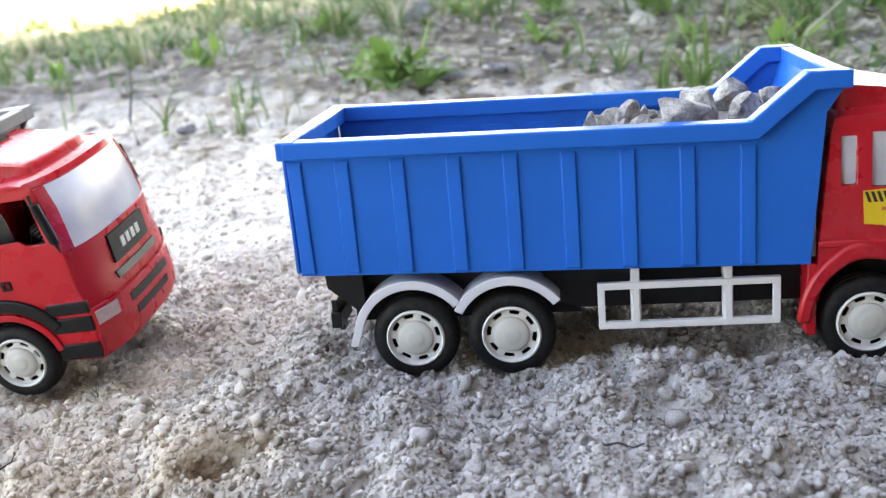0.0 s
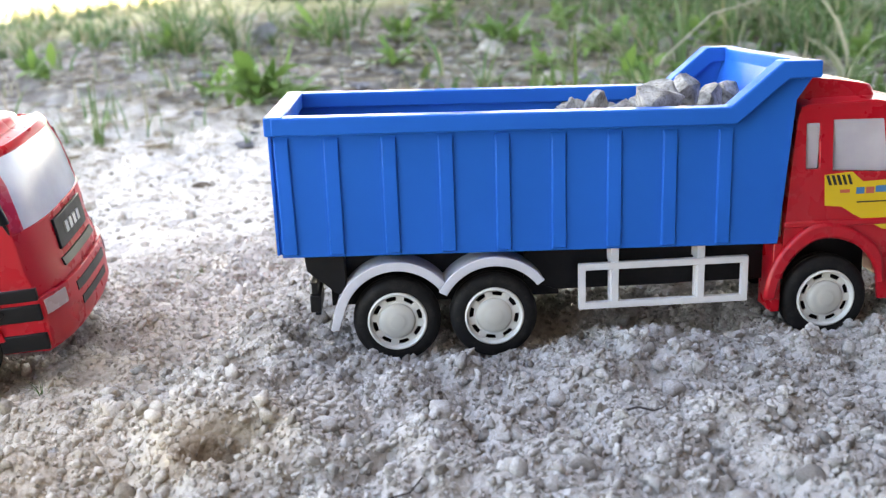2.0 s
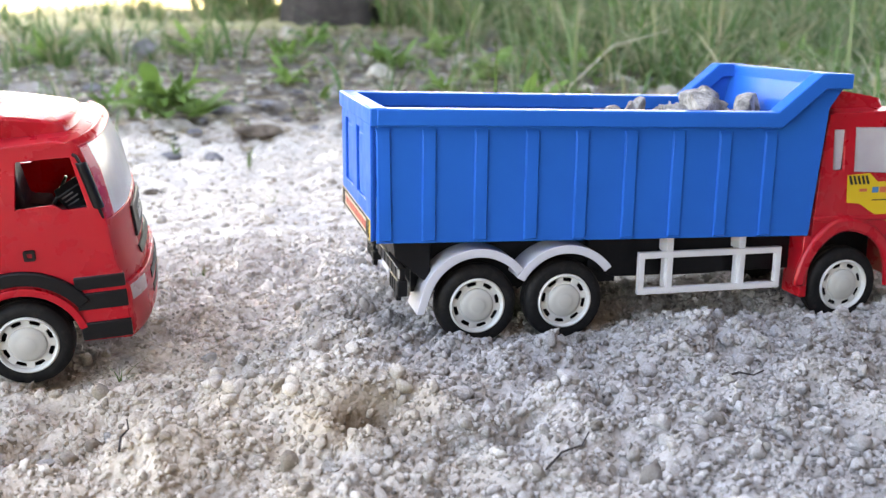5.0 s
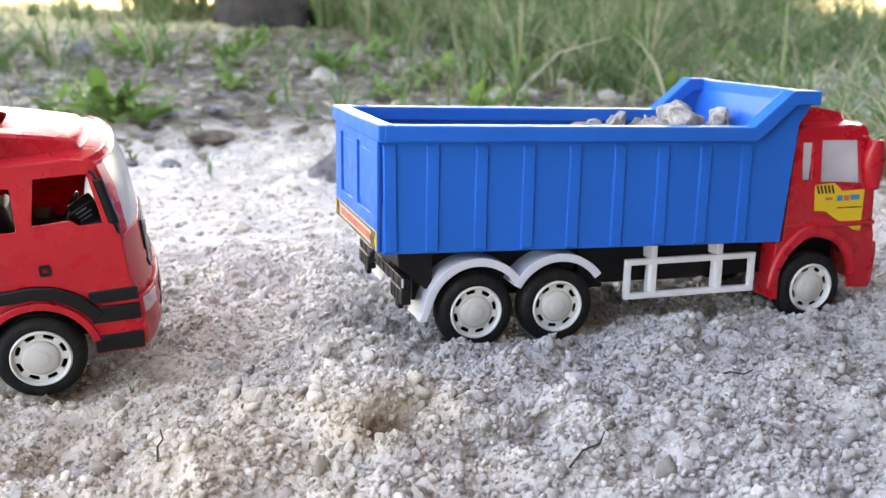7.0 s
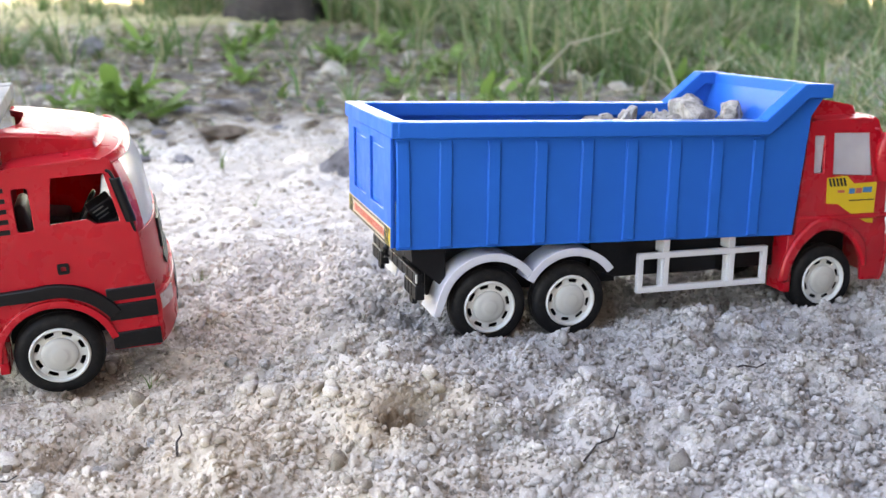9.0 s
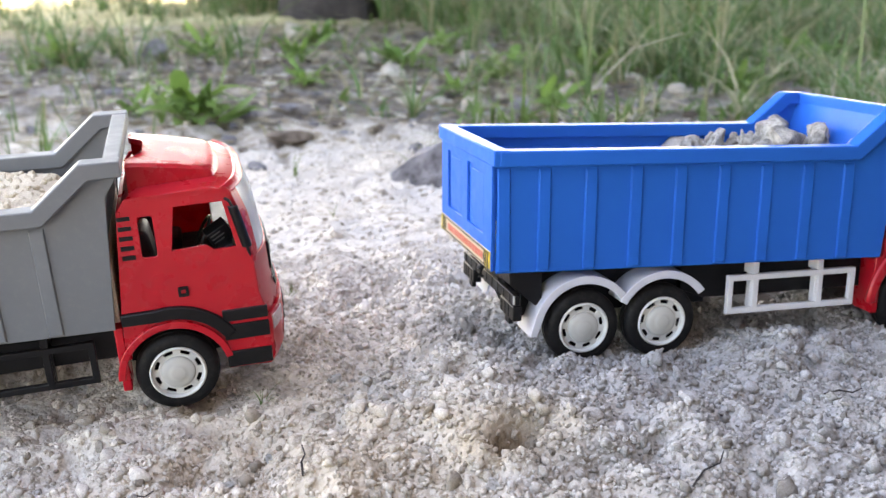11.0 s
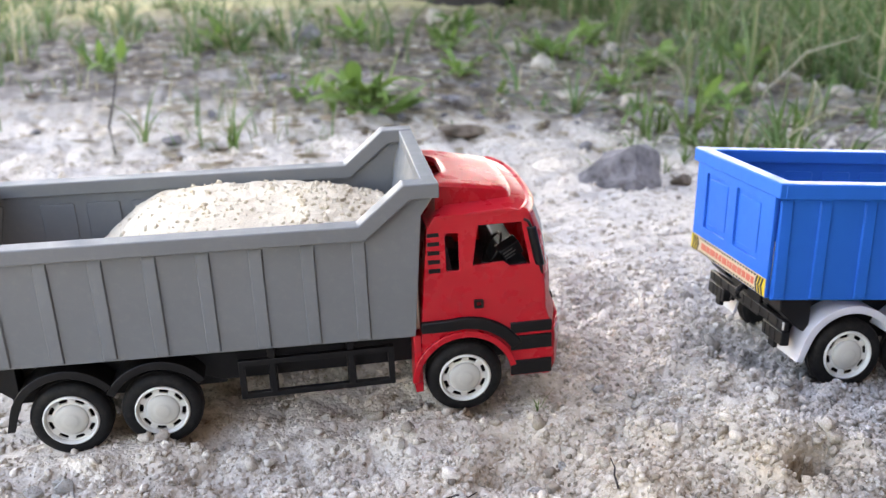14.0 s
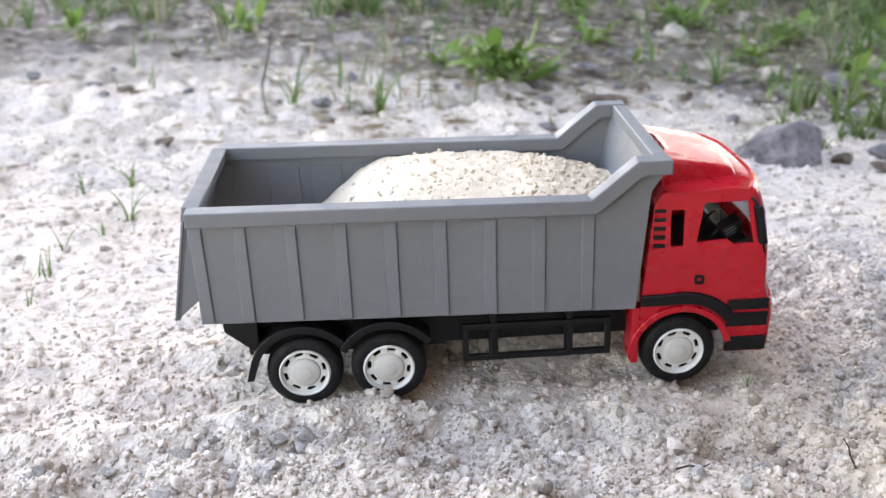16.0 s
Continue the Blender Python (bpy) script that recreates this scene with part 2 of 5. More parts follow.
GRASS = foliage("grass_blades", [(0.0, (0.06, 0.125, 0.03)), (0.36, (0.085, 0.16, 0.05)), (0.64, (0.13, 0.19, 0.08)), (0.82, (0.25, 0.23, 0.13)), (1.0, (0.42, 0.37, 0.25))])
SPROUT = foliage("young_grass", [(0.0, (0.06, 0.115, 0.025)), (1.0, (0.13, 0.20, 0.055))])
LEAF = foliage("weed_leaf", [(0.0, (0.09, 0.17, 0.04)), (1.0, (0.20, 0.32, 0.08))], "object")
CANOPY = foliage("tree_leaf", [(0.0, (0.03, 0.07, 0.015)), (1.0, (0.08, 0.14, 0.03))])
DRY = foliage("dry_leaf", [(0.0, (0.10, 0.07, 0.045)), (0.4, (0.26, 0.19, 0.12)), (0.75, (0.42, 0.36, 0.28)), (1.0, (0.60, 0.56, 0.50))])
m, nt, b = mat("bark")
nt.links.new(ramp(nt, noise_tex(nt, 12, 9, 0.7), [(0.3, (0.020, 0.016, 0.015)), (0.7, (0.075, 0.06, 0.058))]), b.inputs["Base Color"])
b.inputs["Roughness"].default_value = 0.95
bump(nt, b, noise_tex(nt, 30, 8, 0.7), 1.0, 0.02)
BARK = m


# dark surface for the added out-of-view walls, kept low in bounce
m, nt, b = mat("unseen_wall")
nt.links.new(ramp(nt, noise_tex(nt, 3, 7), [(0.3, (0.018, 0.015, 0.013)), (0.7, (0.045, 0.038, 0.032))]), b.inputs["Base Color"])
b.inputs["Roughness"].default_value = 0.9
UNSEEN_WALL = m


# ---------------------------------------------------------------- mesh helpers
def empty(name, m=None):
    e = new(name)
    e.empty_display_size = 0.02
    if m is not None:
        e.matrix_world = m
    return e


def mesh_of(bm, name, material, smooth=None):
    bmesh.ops.recalc_face_normals(bm, faces=bm.faces)
    me = bpy.data.meshes.new(name)
    bm.to_mesh(me)
    bm.free()
    me.materials.append(material)
    if smooth is not None:
        me.shade_smooth() if smooth == 0 else me.set_sharp_from_angle(angle=radians(smooth))
    return me


def part(name, bm, material, parent, label="", bevel=0.0006, smooth=35, seg=2):
    ob = new(name, mesh_of(bm, name, material, smooth))
    ob.parent = parent
    if bevel:
        mod = ob.modifiers.new("edge", 'BEVEL')
        mod.width, mod.segments, mod.limit_method, mod.angle_limit = bevel, seg, 'ANGLE', radians(38)
    if material is PANE:
        ob.visible_shadow = False
    if label:
        tagged(ob, label)
    return ob


def box(x0, x1, y0, y1, z0, z1, bm=None):
    bm = bm or bmesh.new()
    v = [bm.verts.new((x, y, z)) for x in (x0, x1) for y in (y0, y1) for z in (z0, z1)]
    for f in ((0, 1, 3, 2), (4, 6, 7, 5), (0, 4, 5, 1), (2, 3, 7, 6), (0, 2, 6, 4), (1, 5, 7, 3)):
        bm.faces.new([v[i] for i in f])
    return bm


def plate(outline, y0, y1, holes=(), axis="y", bm=None):
    """A flat plate with openings: outline and holes as 2D loops, extruded from y0 to y1 along the axis."""
    bm = bm or bmesh.new()
    put = {"y": lambda a, c, d: (a, d, c), "x": lambda a, c, d: (d, a, c), "z": lambda a, c, d: (a, c, d)}[axis]
    edges = []
    for loop in (outline, *holes):
        vs = [bm.verts.new(put(a, c, y0)) for a, c in loop]
        edges += [bm.edges.new((vs[i], vs[(i + 1) % len(vs)])) for i in range(len(vs))]
    made = bmesh.ops.triangle_fill(bm, use_beauty=True, use_dissolve=False, edges=edges)
    faces = [f for f in made["geom"] if isinstance(f, bmesh.types.BMFace)]
    bmesh.ops.dissolve_limit(bm, angle_limit=0.01, verts=list({v for f in faces for v in f.verts}), edges=[e for e in bm.edges if len(e.link_faces) == 2 and all(f in faces for f in e.link_faces)]) if not holes else None
    faces = [f for f in bm.faces if all(abs((v.co.y if axis == "y" else v.co.x if axis == "x" else v.co.z) - y0) < 1e-6 for v in f.verts)]
    ext = bmesh.ops.extrude_face_region(bm, geom=faces, use_keep_orig=True)
    move = Vector(put(0, 0, y1 - y0))
    bmesh.ops.translate(bm, vec=move, verts=[v for v in ext["geom"] if isinstance(v, bmesh.types.BMVert)])
    return bm


def lathe(profile, seg=40, cx=0.0, cz=0.0):
    """Turns (radius, y) pairs round the axle (y) through (cx, cz)."""
    bm = bmesh.new()
    rings = []
    for r, y in profile:
        if r < 1e-6:
            rings.append([bm.verts.new((cx, y, cz))])
        else:
            rings.append([bm.verts.new((cx + r * math.cos(a), y, cz + r * math.sin(a))) for a in (2 * math.pi * i / seg for i in range(seg))])
    for a, c in zip(rings, rings[1:]):
        for i in range(seg):
            j = (i + 1) % seg
            loop = [a[i % len(a)], a[j % len(a)], c[j % len(c)], c[i % len(c)]]
            loop = list(dict.fromkeys(loop))
            if len(loop) > 2:
                bm.faces.new(loop)
    return bm


def tube(pts, r, seg=8, bm=None, taper=1.0):
    bm = bm or bmesh.new()
    pts = [Vector(p) for p in pts]
    rings = []
    for i, p in enumerate(pts):
        d = (pts[min(i + 1, len(pts) - 1)] - pts[max(i - 1, 0)]).normalized()
        q = d.to_track_quat("Z", "Y")
        rr = r * (1 + (taper - 1) * i / (len(pts) - 1))
        rings.append([bm.verts.new(p + q @ Vector((rr * math.cos(a), rr * math.sin(a), 0))) for a in (2 * math.pi * k / seg for k in range(seg))])
    for a, c in zip(rings, rings[1:]):
        for k in range(seg):
            bm.faces.new((a[k], a[(k + 1) % seg], c[(k + 1) % seg], c[k]))
    bm.faces.new(rings[0]); bm.faces.new(rings[-1])
    return bm


def sheet(fn, us, vs, thick, bm=None):
    """A curved shell: fn(u, v) gives the outer place, thick moves the inner skin."""
    bm = bm or bmesh.new()
    grids = []
    for off in ((0, 0, 0), thick):
        grids.append([[bm.verts.new(Vector(fn(u, v)) + Vector(off)) for v in vs] for u in us])
    for g in grids:
        for i in range(len(us) - 1):
            for j in range(len(vs) - 1):
                bm.faces.new((g[i][j], g[i + 1][j], g[i + 1][j + 1], g[i][j + 1]))
    a, c = grids
    rim = [(i, 0) for i in range(len(us))] + [(len(us) - 1, j) for j in range(1, len(vs))] + [(i, len(vs) - 1) for i in range(len(us) - 2, -1, -1)] + [(0, j) for j in range(len(vs) - 2, 0, -1)]
    for (i, j), (k, l) in zip(rim, rim[1:] + rim[:1]):
        bm.faces.new((a[i][j], a[k][l], c[k][l], c[i][j]))
    return bm


def arc(cx, cz, r, a0, a1, n):
    return [(cx + r * math.cos(radians(a0 + (a1 - a0) * i / n)), cz + r * math.sin(radians(a0 + (a1 - a0) * i / n))) for i in range(n + 1)]


def round_rect(x0, x1, z0, z1, r, n=3):
    return arc(x0 + r, z0 + r, r, 180, 270, n) + arc(x1 - r, z0 + r, r, 270, 360, n) + arc(x1 - r, z1 - r, r, 0, 90, n) + arc(x0 + r, z1 - r, r, 90, 180, n)


# ---------------------------------------------------------------- ground
RNG = np.random.default_rng(7)
LATTICE = RNG.random((64, 64))


def lattice_noise(x, y, scale):
    """Smooth value noise on numpy arrays, 0 to 1."""
    x, y = np.asarray(x) / scale + 100.37, np.asarray(y) / scale + 100.71
    i, j = np.floor(x).astype(int), np.floor(y).astype(int)
    u, v = x - i, y - j
    u, v = u * u * (3 - 2 * u), v * v * (3 - 2 * v)
    g = lambda a, c: LATTICE[(a * 7 + c * 3) % 64, (c * 5 + a) % 64]
    return (g(i, j) * (1 - u) + g(i + 1, j) * u) * (1 - v) + (g(i, j + 1) * (1 - u) + g(i + 1, j + 1) * u) * v


def bell(d, s):
    return np.exp(-(d / s) ** 2)


def gravel_share(x, y):
    """How much loose gravel lies on the ground at a place, 0 to 1."""
    edge = 0.545 - 0.19 * (np.clip(x, -0.3, 0.48) - 0.116) + 0.015 * (x > 0.48)
    front = 1 / (1 + np.exp(np.clip((y - edge + 0.06 * (lattice_noise(x, y, 0.12) - 0.5)) / 0.015, -50, 50)))
    between = bell(x - 0.56, 0.14) * bell(y - 0.64, 0.20)
    track = bell(y - (0.548 - 0.19 * (x - 0.116)), 0.016) * (x < 0.46)
    pit = bell(x - 0.527, 0.015) * bell(y - 0.345, 0.008) + bell(x - 0.452, 0.014) * bell(y - 0.326, 0.010)
    return (1 - 0.97 * np.clip(pit * 1.4, 0, 1)) * np.clip((front * 0.95 + between * 1.0 + 0.17 * bell(np.maximum(y - 0.6, 0), 0.35)) * (1 - 0.6 * track) * (0.62 + 0.6 * lattice_noise(x, y, 0.05)), 0.02, 1)


def near_track(x):
    """The wheel tracks fade out towards the open side."""
    return 1 / (1 + np.exp(np.clip((-0.45 - x) / 0.08, -50, 50)))


def height(x, y):
    x, y = np.asarray(x, float), np.asarray(y, float)
    xe, ye = np.clip(x, -0.3, 0.62), np.clip(y, -0.5, 1.6)
    z = 0.06 + 0.055 * (xe - 0.5) - 0.07 * (ye - 0.5)
    crest = 0.395 - 0.205 * (x - 0.64)
    z = z + 0.011 * bell(y - crest, 0.034) * bell(np.maximum(x - 1.2, 0), 0.5) / (1 + np.exp(-np.clip((x - 0.60) / 0.018, -50, 50))) * (0.75 + 0.5 * lattice_noise(x, y, 0.06))
    z = z + 0.015 * bell(y - (0.70 - 0.19 * (x - 0.116)), 0.045) * bell(x - 0.25, 0.22)
    # low mound between the wheel tracks, berms pressed up beside the wheels
    z = z + 0.020 * bell(x - 0.50, 0.095) * bell(y - 0.385, 0.055)
    c = y + 0.19 * (x - 0.116)
    lane = 1 / (1 + np.exp(np.clip((x - 0.45) / 0.02, -50, 50)))
    worn = 0.6 + 0.8 * lattice_noise(x, y, 0.05)
    z = z + near_track(x) * lane * worn * (0.0075 * bell(c - 0.541, 0.012) + 0.0055 * bell(c - 0.612, 0.014) - 0.0025 * bell(c - 0.64, 0.012) + 0.006 * bell(c - 0.668, 0.012))
    c = y + 0.205 * (x - 0.64)
    z = z + 0.0045 * worn * bell(c - 0.418, 0.011) * bell(np.maximum(np.abs(x - 0.75) - 0.17, 0), 0.03)
    # two small pits in the gravel
    z = z - 0.046 * bell((x - 0.533) * 0.8 + (y - 0.345) * 0.5, 0.013) * bell((y - 0.345) * 0.9 - (x - 0.533) * 0.4, 0.007)
    z = z - 0.020 * bell(x - 0.452, 0.013) * bell(y - 0.326, 0.009)
    near = 1 / (1 + np.exp(np.clip((y - 1.25) / 0.1, -50, 50)))
    rough = 0.0052 + 0.0150 * np.clip(gravel_share(x, y), 0, 1)
    z = z + near * rough * ((lattice_noise(x, y, 0.045) - 0.5) - 0.9 * np.exp(-np.abs(lattice_noise(x, y + 0.4 * x, 0.05) - 0.5) * 14) * 0.5 + 0.7 * (lattice_noise(x, y, 0.02) - 0.5) + 0.45 * (lattice_noise(x, y, 0.010) - 0.5))
    far = 1 - near
    d = np.clip((y - 1.2) / 2, 0, 1.5)
    lump = lattice_noise(x, y, 0.10)
    z = z + far * (0.020 * np.exp(-np.abs(lattice_noise(x, y * 2.2, 0.24) - 0.5) * 26) * -1.0 + 0.030 * d * (lattice_noise(x, y, 0.45) - 0.4) + 0.036 * np.abs(lump - 0.5) + 0.022 * np.abs(lattice_noise(x, y, 0.045) - 0.5) + 0.012 * (lattice_noise(x, y, 0.02) - 0.5))
    return z


def steps(lo, hi, fine, reach, grow=1.11, back_grow=None):
    mid = list(np.arange(lo, hi, fine))
    out, s, p = [], fine, hi
    while p < reach:
        out.append(p); s *= grow; p += s
    back, s, p = [], fine, lo - fine
    while p > -reach:
        back.append(p); s *= back_grow or grow; p -= s
    return np.array(back[::-1] + mid + out)


gx, gy = steps(-0.25, 1.28, 0.0042, 90, 1.04), steps(0.15, 0.95, 0.0042, 90, 1.016, 1.15)
XX, YY = np.meshgrid(gx, gy, indexing="ij")
ZZ = height(XX, YY)
idx = np.arange(XX.size).reshape(XX.shape)
quads = np.stack([idx[:-1, :-1], idx[1:, :-1], idx[1:, 1:], idx[:-1, 1:]], -1).reshape(-1, 4)


def np_mesh(name, verts, faces, material, smooth=True):
    me = bpy.data.meshes.new(name)
    n, k = len(faces), faces.shape[1]
    me.vertices.add(len(verts))
    me.vertices.foreach_set("co", np.ascontiguousarray(verts, np.float32).ravel())
    me.loops.add(n * k)
    me.loops.foreach_set("vertex_index", np.ascontiguousarray(faces, np.int32).ravel())
    me.polygons.add(n)
    me.polygons.foreach_set("loop_start", np.arange(0, n * k, k, dtype=np.int32))
    me.polygons.foreach_set("use_smooth", np.full(n, smooth))
    me.update(calc_edges=True)
    me.materials.append(material)
    return me


ground = new("ground", np_mesh("ground", np.stack([XX, YY, ZZ], -1).reshape(-1, 3), quads, EARTH))
tagged(ground, "dry pale earth with tan and grey patches, darker soil beyond", "ground", kind="structure")

bm = bmesh.new(); bmesh.ops.create_icosphere(bm, subdivisions=1, radius=1)
ICO_V = np.array([v.co[:] for v in bm.verts]); ICO_F = np.array([[v.index for v in f.verts] for f in bm.faces]); bm.free()
bm = bmesh.new(); bmesh.ops.create_icosphere(bm, subdivisions=2, radius=1)
ICO2_V = np.array([v.co[:] for v in bm.verts]); ICO2_F = np.array([[v.index for v in f.verts] for f in bm.faces]); bm.free()
bm = bmesh.new(); bmesh.ops.create_icosphere(bm, subdivisions=3, radius=1)
ICO3_V = np.array([v.co[:] for v in bm.verts]); ICO3_F = np.array([[v.index for v in f.verts] for f in bm.faces]); bm.free()


def spins(n):
    q = RNG.normal(size=(n, 4)); q /= np.linalg.norm(q, axis=1)[:, None]
    w, x, y, z = q.T
    return np.stack([1 - 2 * (y * y + z * z), 2 * (x * y - z * w), 2 * (x * z + y * w), 2 * (x * y + z * w), 1 - 2 * (x * x + z * z), 2 * (y * z - x * w), 2 * (x * z - y * w), 2 * (y * z + x * w), 1 - 2 * (x * x + y * y)], -1).reshape(n, 3, 3)


def lumps(place, size, base_v, base_f, jag=0.22):
    """Many small lumps as one array of corners and faces."""
    n, k = len(place), len(base_v)
    v = base_v[None] * (1 + RNG.uniform(-jag, jag, (n, k, 1)))
    v = v * RNG.uniform(0.65, 1.2, (n, 1, 3)) * size[:, None, None]
    v = np.einsum("nij,nkj->nki", spins(n), v) + place[:, None]
    f = base_f[None] + (np.arange(n) * k)[:, None, None]
    return v.reshape(-1, 3), f.reshape(-1, 3)


def scatter(n, x0, x1, y0, y1, share=gravel_share):
    x, y = RNG.uniform(x0, x1, n), RNG.uniform(y0, y1, n)
    keep = RNG.random(n) < share(x, y)
    return x[keep], y[keep]


def drop(x, y, size, sink=0.25):
    return np.stack([x, y, height(x, y) + size * (0.6 - sink)], -1)




def clod(seed, size, flat=0.7, cuts=9, mesh_v=ICO3_V, mesh_f=ICO3_F, rough=0.10, boxy=1.0):
    """An angular stone: a ball cut by random planes, then roughened; boxy under 1 squares it."""
    r = np.random.default_rng(seed)
    v = np.sign(mesh_v) * np.abs(mesh_v) ** boxy
    for _ in range(cuts):
        d = r.normal(size=3); d /= np.linalg.norm(d)
        h = r.uniform(0.38, 0.80) if cuts < 12 else r.uniform(0.42, 0.66)
        over = np.maximum(v @ d - h, 0)
        v = v - over[:, None] * d * 0.95
    for k, a in ((2.0, rough), (5.0, rough * 0.5)):
        ph = r.uniform(0, 6, 3)
        v = v * (1 + a * np.sin(v[:, :1] * k * 1.3 + ph[0]) * np.sin(v[:, 1:2] * k + ph[1]) * np.cos(v[:, 2:] * k * 1.2 + ph[2]) + r.uniform(-rough, rough, (len(v), 1)) * 0.22)
    v = v * np.array(size) * 0.5 * np.array([1, 1, flat])
    return v, mesh_f


def crumb_set(x, y, s, mesh_v, mesh_f, sink):
    """Broken crumbs in fourteen shapes, half sunk in the ground."""
    out_v, out_f, at = [], [], 0
    for k in range(14):
        base = clod(900 + k, (2.3, 2.2, 2.1), 1.0, 1 if len(mesh_v) < 20 else 5, mesh_v, mesh_f, 0.22)[0]
        pick = np.arange(len(x)) % 14 == k
        v, f = lumps(drop(x[pick], y[pick], s[pick], sink), s[pick], base, mesh_f, 0.16)
        out_v.append(v); out_f.append(f + at); at += len(v)
    return np.concatenate(out_v), np.concatenate(out_f)


sets = []
x, y = scatter(120000, -0.2, 1.3, 0.16, 0.85)
s = np.minimum(0.00075 * RNG.random(len(x)) ** -0.30, 0.0017)
sets.append(crumb_set(x, y, s, ICO_V, ICO_F, 0.42))
x, y = RNG.uniform(-0.5, 1.6, 9000), RNG.uniform(0.6, 1.7, 9000)
s = RNG.gamma(2.0, 0.0008, 9000) + 0.0008
sets.append(crumb_set(x, y, s, ICO_V, ICO_F, 0.4))
flat_faces = sum(len(f) for v, f in sets)
x, y = scatter(33000, -0.2, 1.3, 0.16, 0.78)
s = np.minimum(0.00140 * RNG.random(len(x)) ** -0.32, 0.0034)
sets.append(crumb_set(x, y, s, ICO2_V, ICO2_F, 0.40))
x, y = scatter(3500, -0.2, 1.3, 0.16, 0.72)
s = np.minimum(0.0024 * RNG.random(len(x)) ** -0.30, 0.0056)
sets.append(crumb_set(x, y, s, ICO2_V, ICO2_F, 0.42))
off, vs, fs = 0, [], []
for v, f in sets:
    vs.append(v); fs.append(f + off); off += len(v)
rounded = np.arange(sum(len(f) for f in fs)) >= flat_faces
gravel = new("gravel", np_mesh("gravel", np.concatenate(vs), np.concatenate(fs), GRAVEL, rounded))
tagged(gravel, "loose crumbs of dried pale earth strewn over the ground", "gravel", kind="stuff")


def stone_thing(name, x, y, size, material, label, seed, category="stone", group="", turn=0.0, sink=0.2, z=None, flat=0.75, smooth=22, boxy=1.0):
    v, f = clod(seed, size, flat, 18 if name == "rock" else 9, rough=0.05 if name == "rock" else 0.10, boxy=boxy)
    me = np_mesh(name, v, f, material, False)
    me.set_sharp_from_angle(angle=radians(smooth))
    me.polygons.foreach_set("use_smooth", np.full(len(f), True))
    ob = new(name, me)
    low = v[:, 2].min()
    ob.matrix_world = pose(x, y, (float(height(x, y)) if z is None else z) - low * (1 - sink), 0, 0, turn)
    return tagged(ob, label, category, group)


# ---------------------------------------------------------------- toy trucks
HALF = 0.067          # half the track, outer wheel faces
AXLES = (0.0, 0.0593, 0.266)
R_TYRE = 0.0269


def drop_forward(bm):
    """The dump body stands a little higher at its tail."""
    for v in bm.verts:
        v.co.z -= 0.023 * (v.co.x + 0.065)
    return bm


def mirror_y(bm):
    for v in bm.verts:
        v.co.y = -v.co.y
    return bm


def wheel(truck, x, z, side):
    """side -1: the flank seen; the wheel's outer face looks that way."""
    s = side
    o = s * HALF
    prof = [(0.0175, 0.0035), (0.0185, 0.0012), (0.0205, 0.0006), (0.0235, 0.0010), (0.0256, 0.0024), (0.0266, 0.0042), (R_TYRE, 0.0060), (0.0258, 0.0064), (0.0258, 0.0074), (R_TYRE, 0.0078), (R_TYRE, 0.0104), (0.0258, 0.0108), (0.0258, 0.0118), (R_TYRE, 0.0122), (0.0262, 0.0155), (0.0230, 0.0175), (0.0120, 0.0178), (0.0, 0.0178)]
    tyre = part("tyre", lathe([(r, o - s * d) for r, d in prof], 56, x, z), TYRE, truck, "dusty black rubber tyre", 0, 30)
    slots = []
    for k in range(8):
        a = radians(45 * k + 14 + 360 * x)
        c, sn = math.cos(a), math.sin(a)
        loop = [(0.0126, -0.0027), (0.0149, -0.0034), (0.0154, 0.0), (0.0149, 0.0034), (0.0126, 0.0027)]
        slots.append([(x + r * c - t * sn, z + r * sn + t * c) for r, t in loop])
    disc = [(x + 0.0170 * math.cos(2 * math.pi * i / 48), z + 0.0170 * math.sin(2 * math.pi * i / 48)) for i in range(48)]
    y0, y1 = o - s * 0.0030, o - s * 0.0046
    part("rim", plate(disc, min(y0, y1), max(y0, y1), slots), RIM, tyre, "white plastic wheel rim", 0.0002, 30, 1)
    lip = [(0.0160, 0.0032), (0.0164, 0.0008), (0.0172, 0.0), (0.0181, 0.0006), (0.0183, 0.0020), (0.0178, 0.0040)]
    part("rim_lip", lathe([(r, o - s * d) for r, d in lip], 56, x, z), RIM, tyre, "", 0, 40)
    cap = [(0.0112, 0.0034), (0.0110, 0.0018), (0.0103, 0.0009), (0.0090, 0.0004), (0.0072, 0.0001), (0.0056, 0.0000), (0.0050, -0.0004), (0.0036, -0.0006), (0.0, -0.0007)]
    part("hub_cap", lathe([(r, o - s * d) for r, d in cap], 40, x, z), HUB, tyre, "pale hub cap", 0, 40)
    # black disc behind the rim slots stands for the tyre's dark inside
    back = [(0.0172, 0.0090), (0.0, 0.0090)]
    part("brake_drum", lathe([(r, o - s * d) for r, d in back], 32, x, z), BLACK, tyre, "", 0)
    return tyre


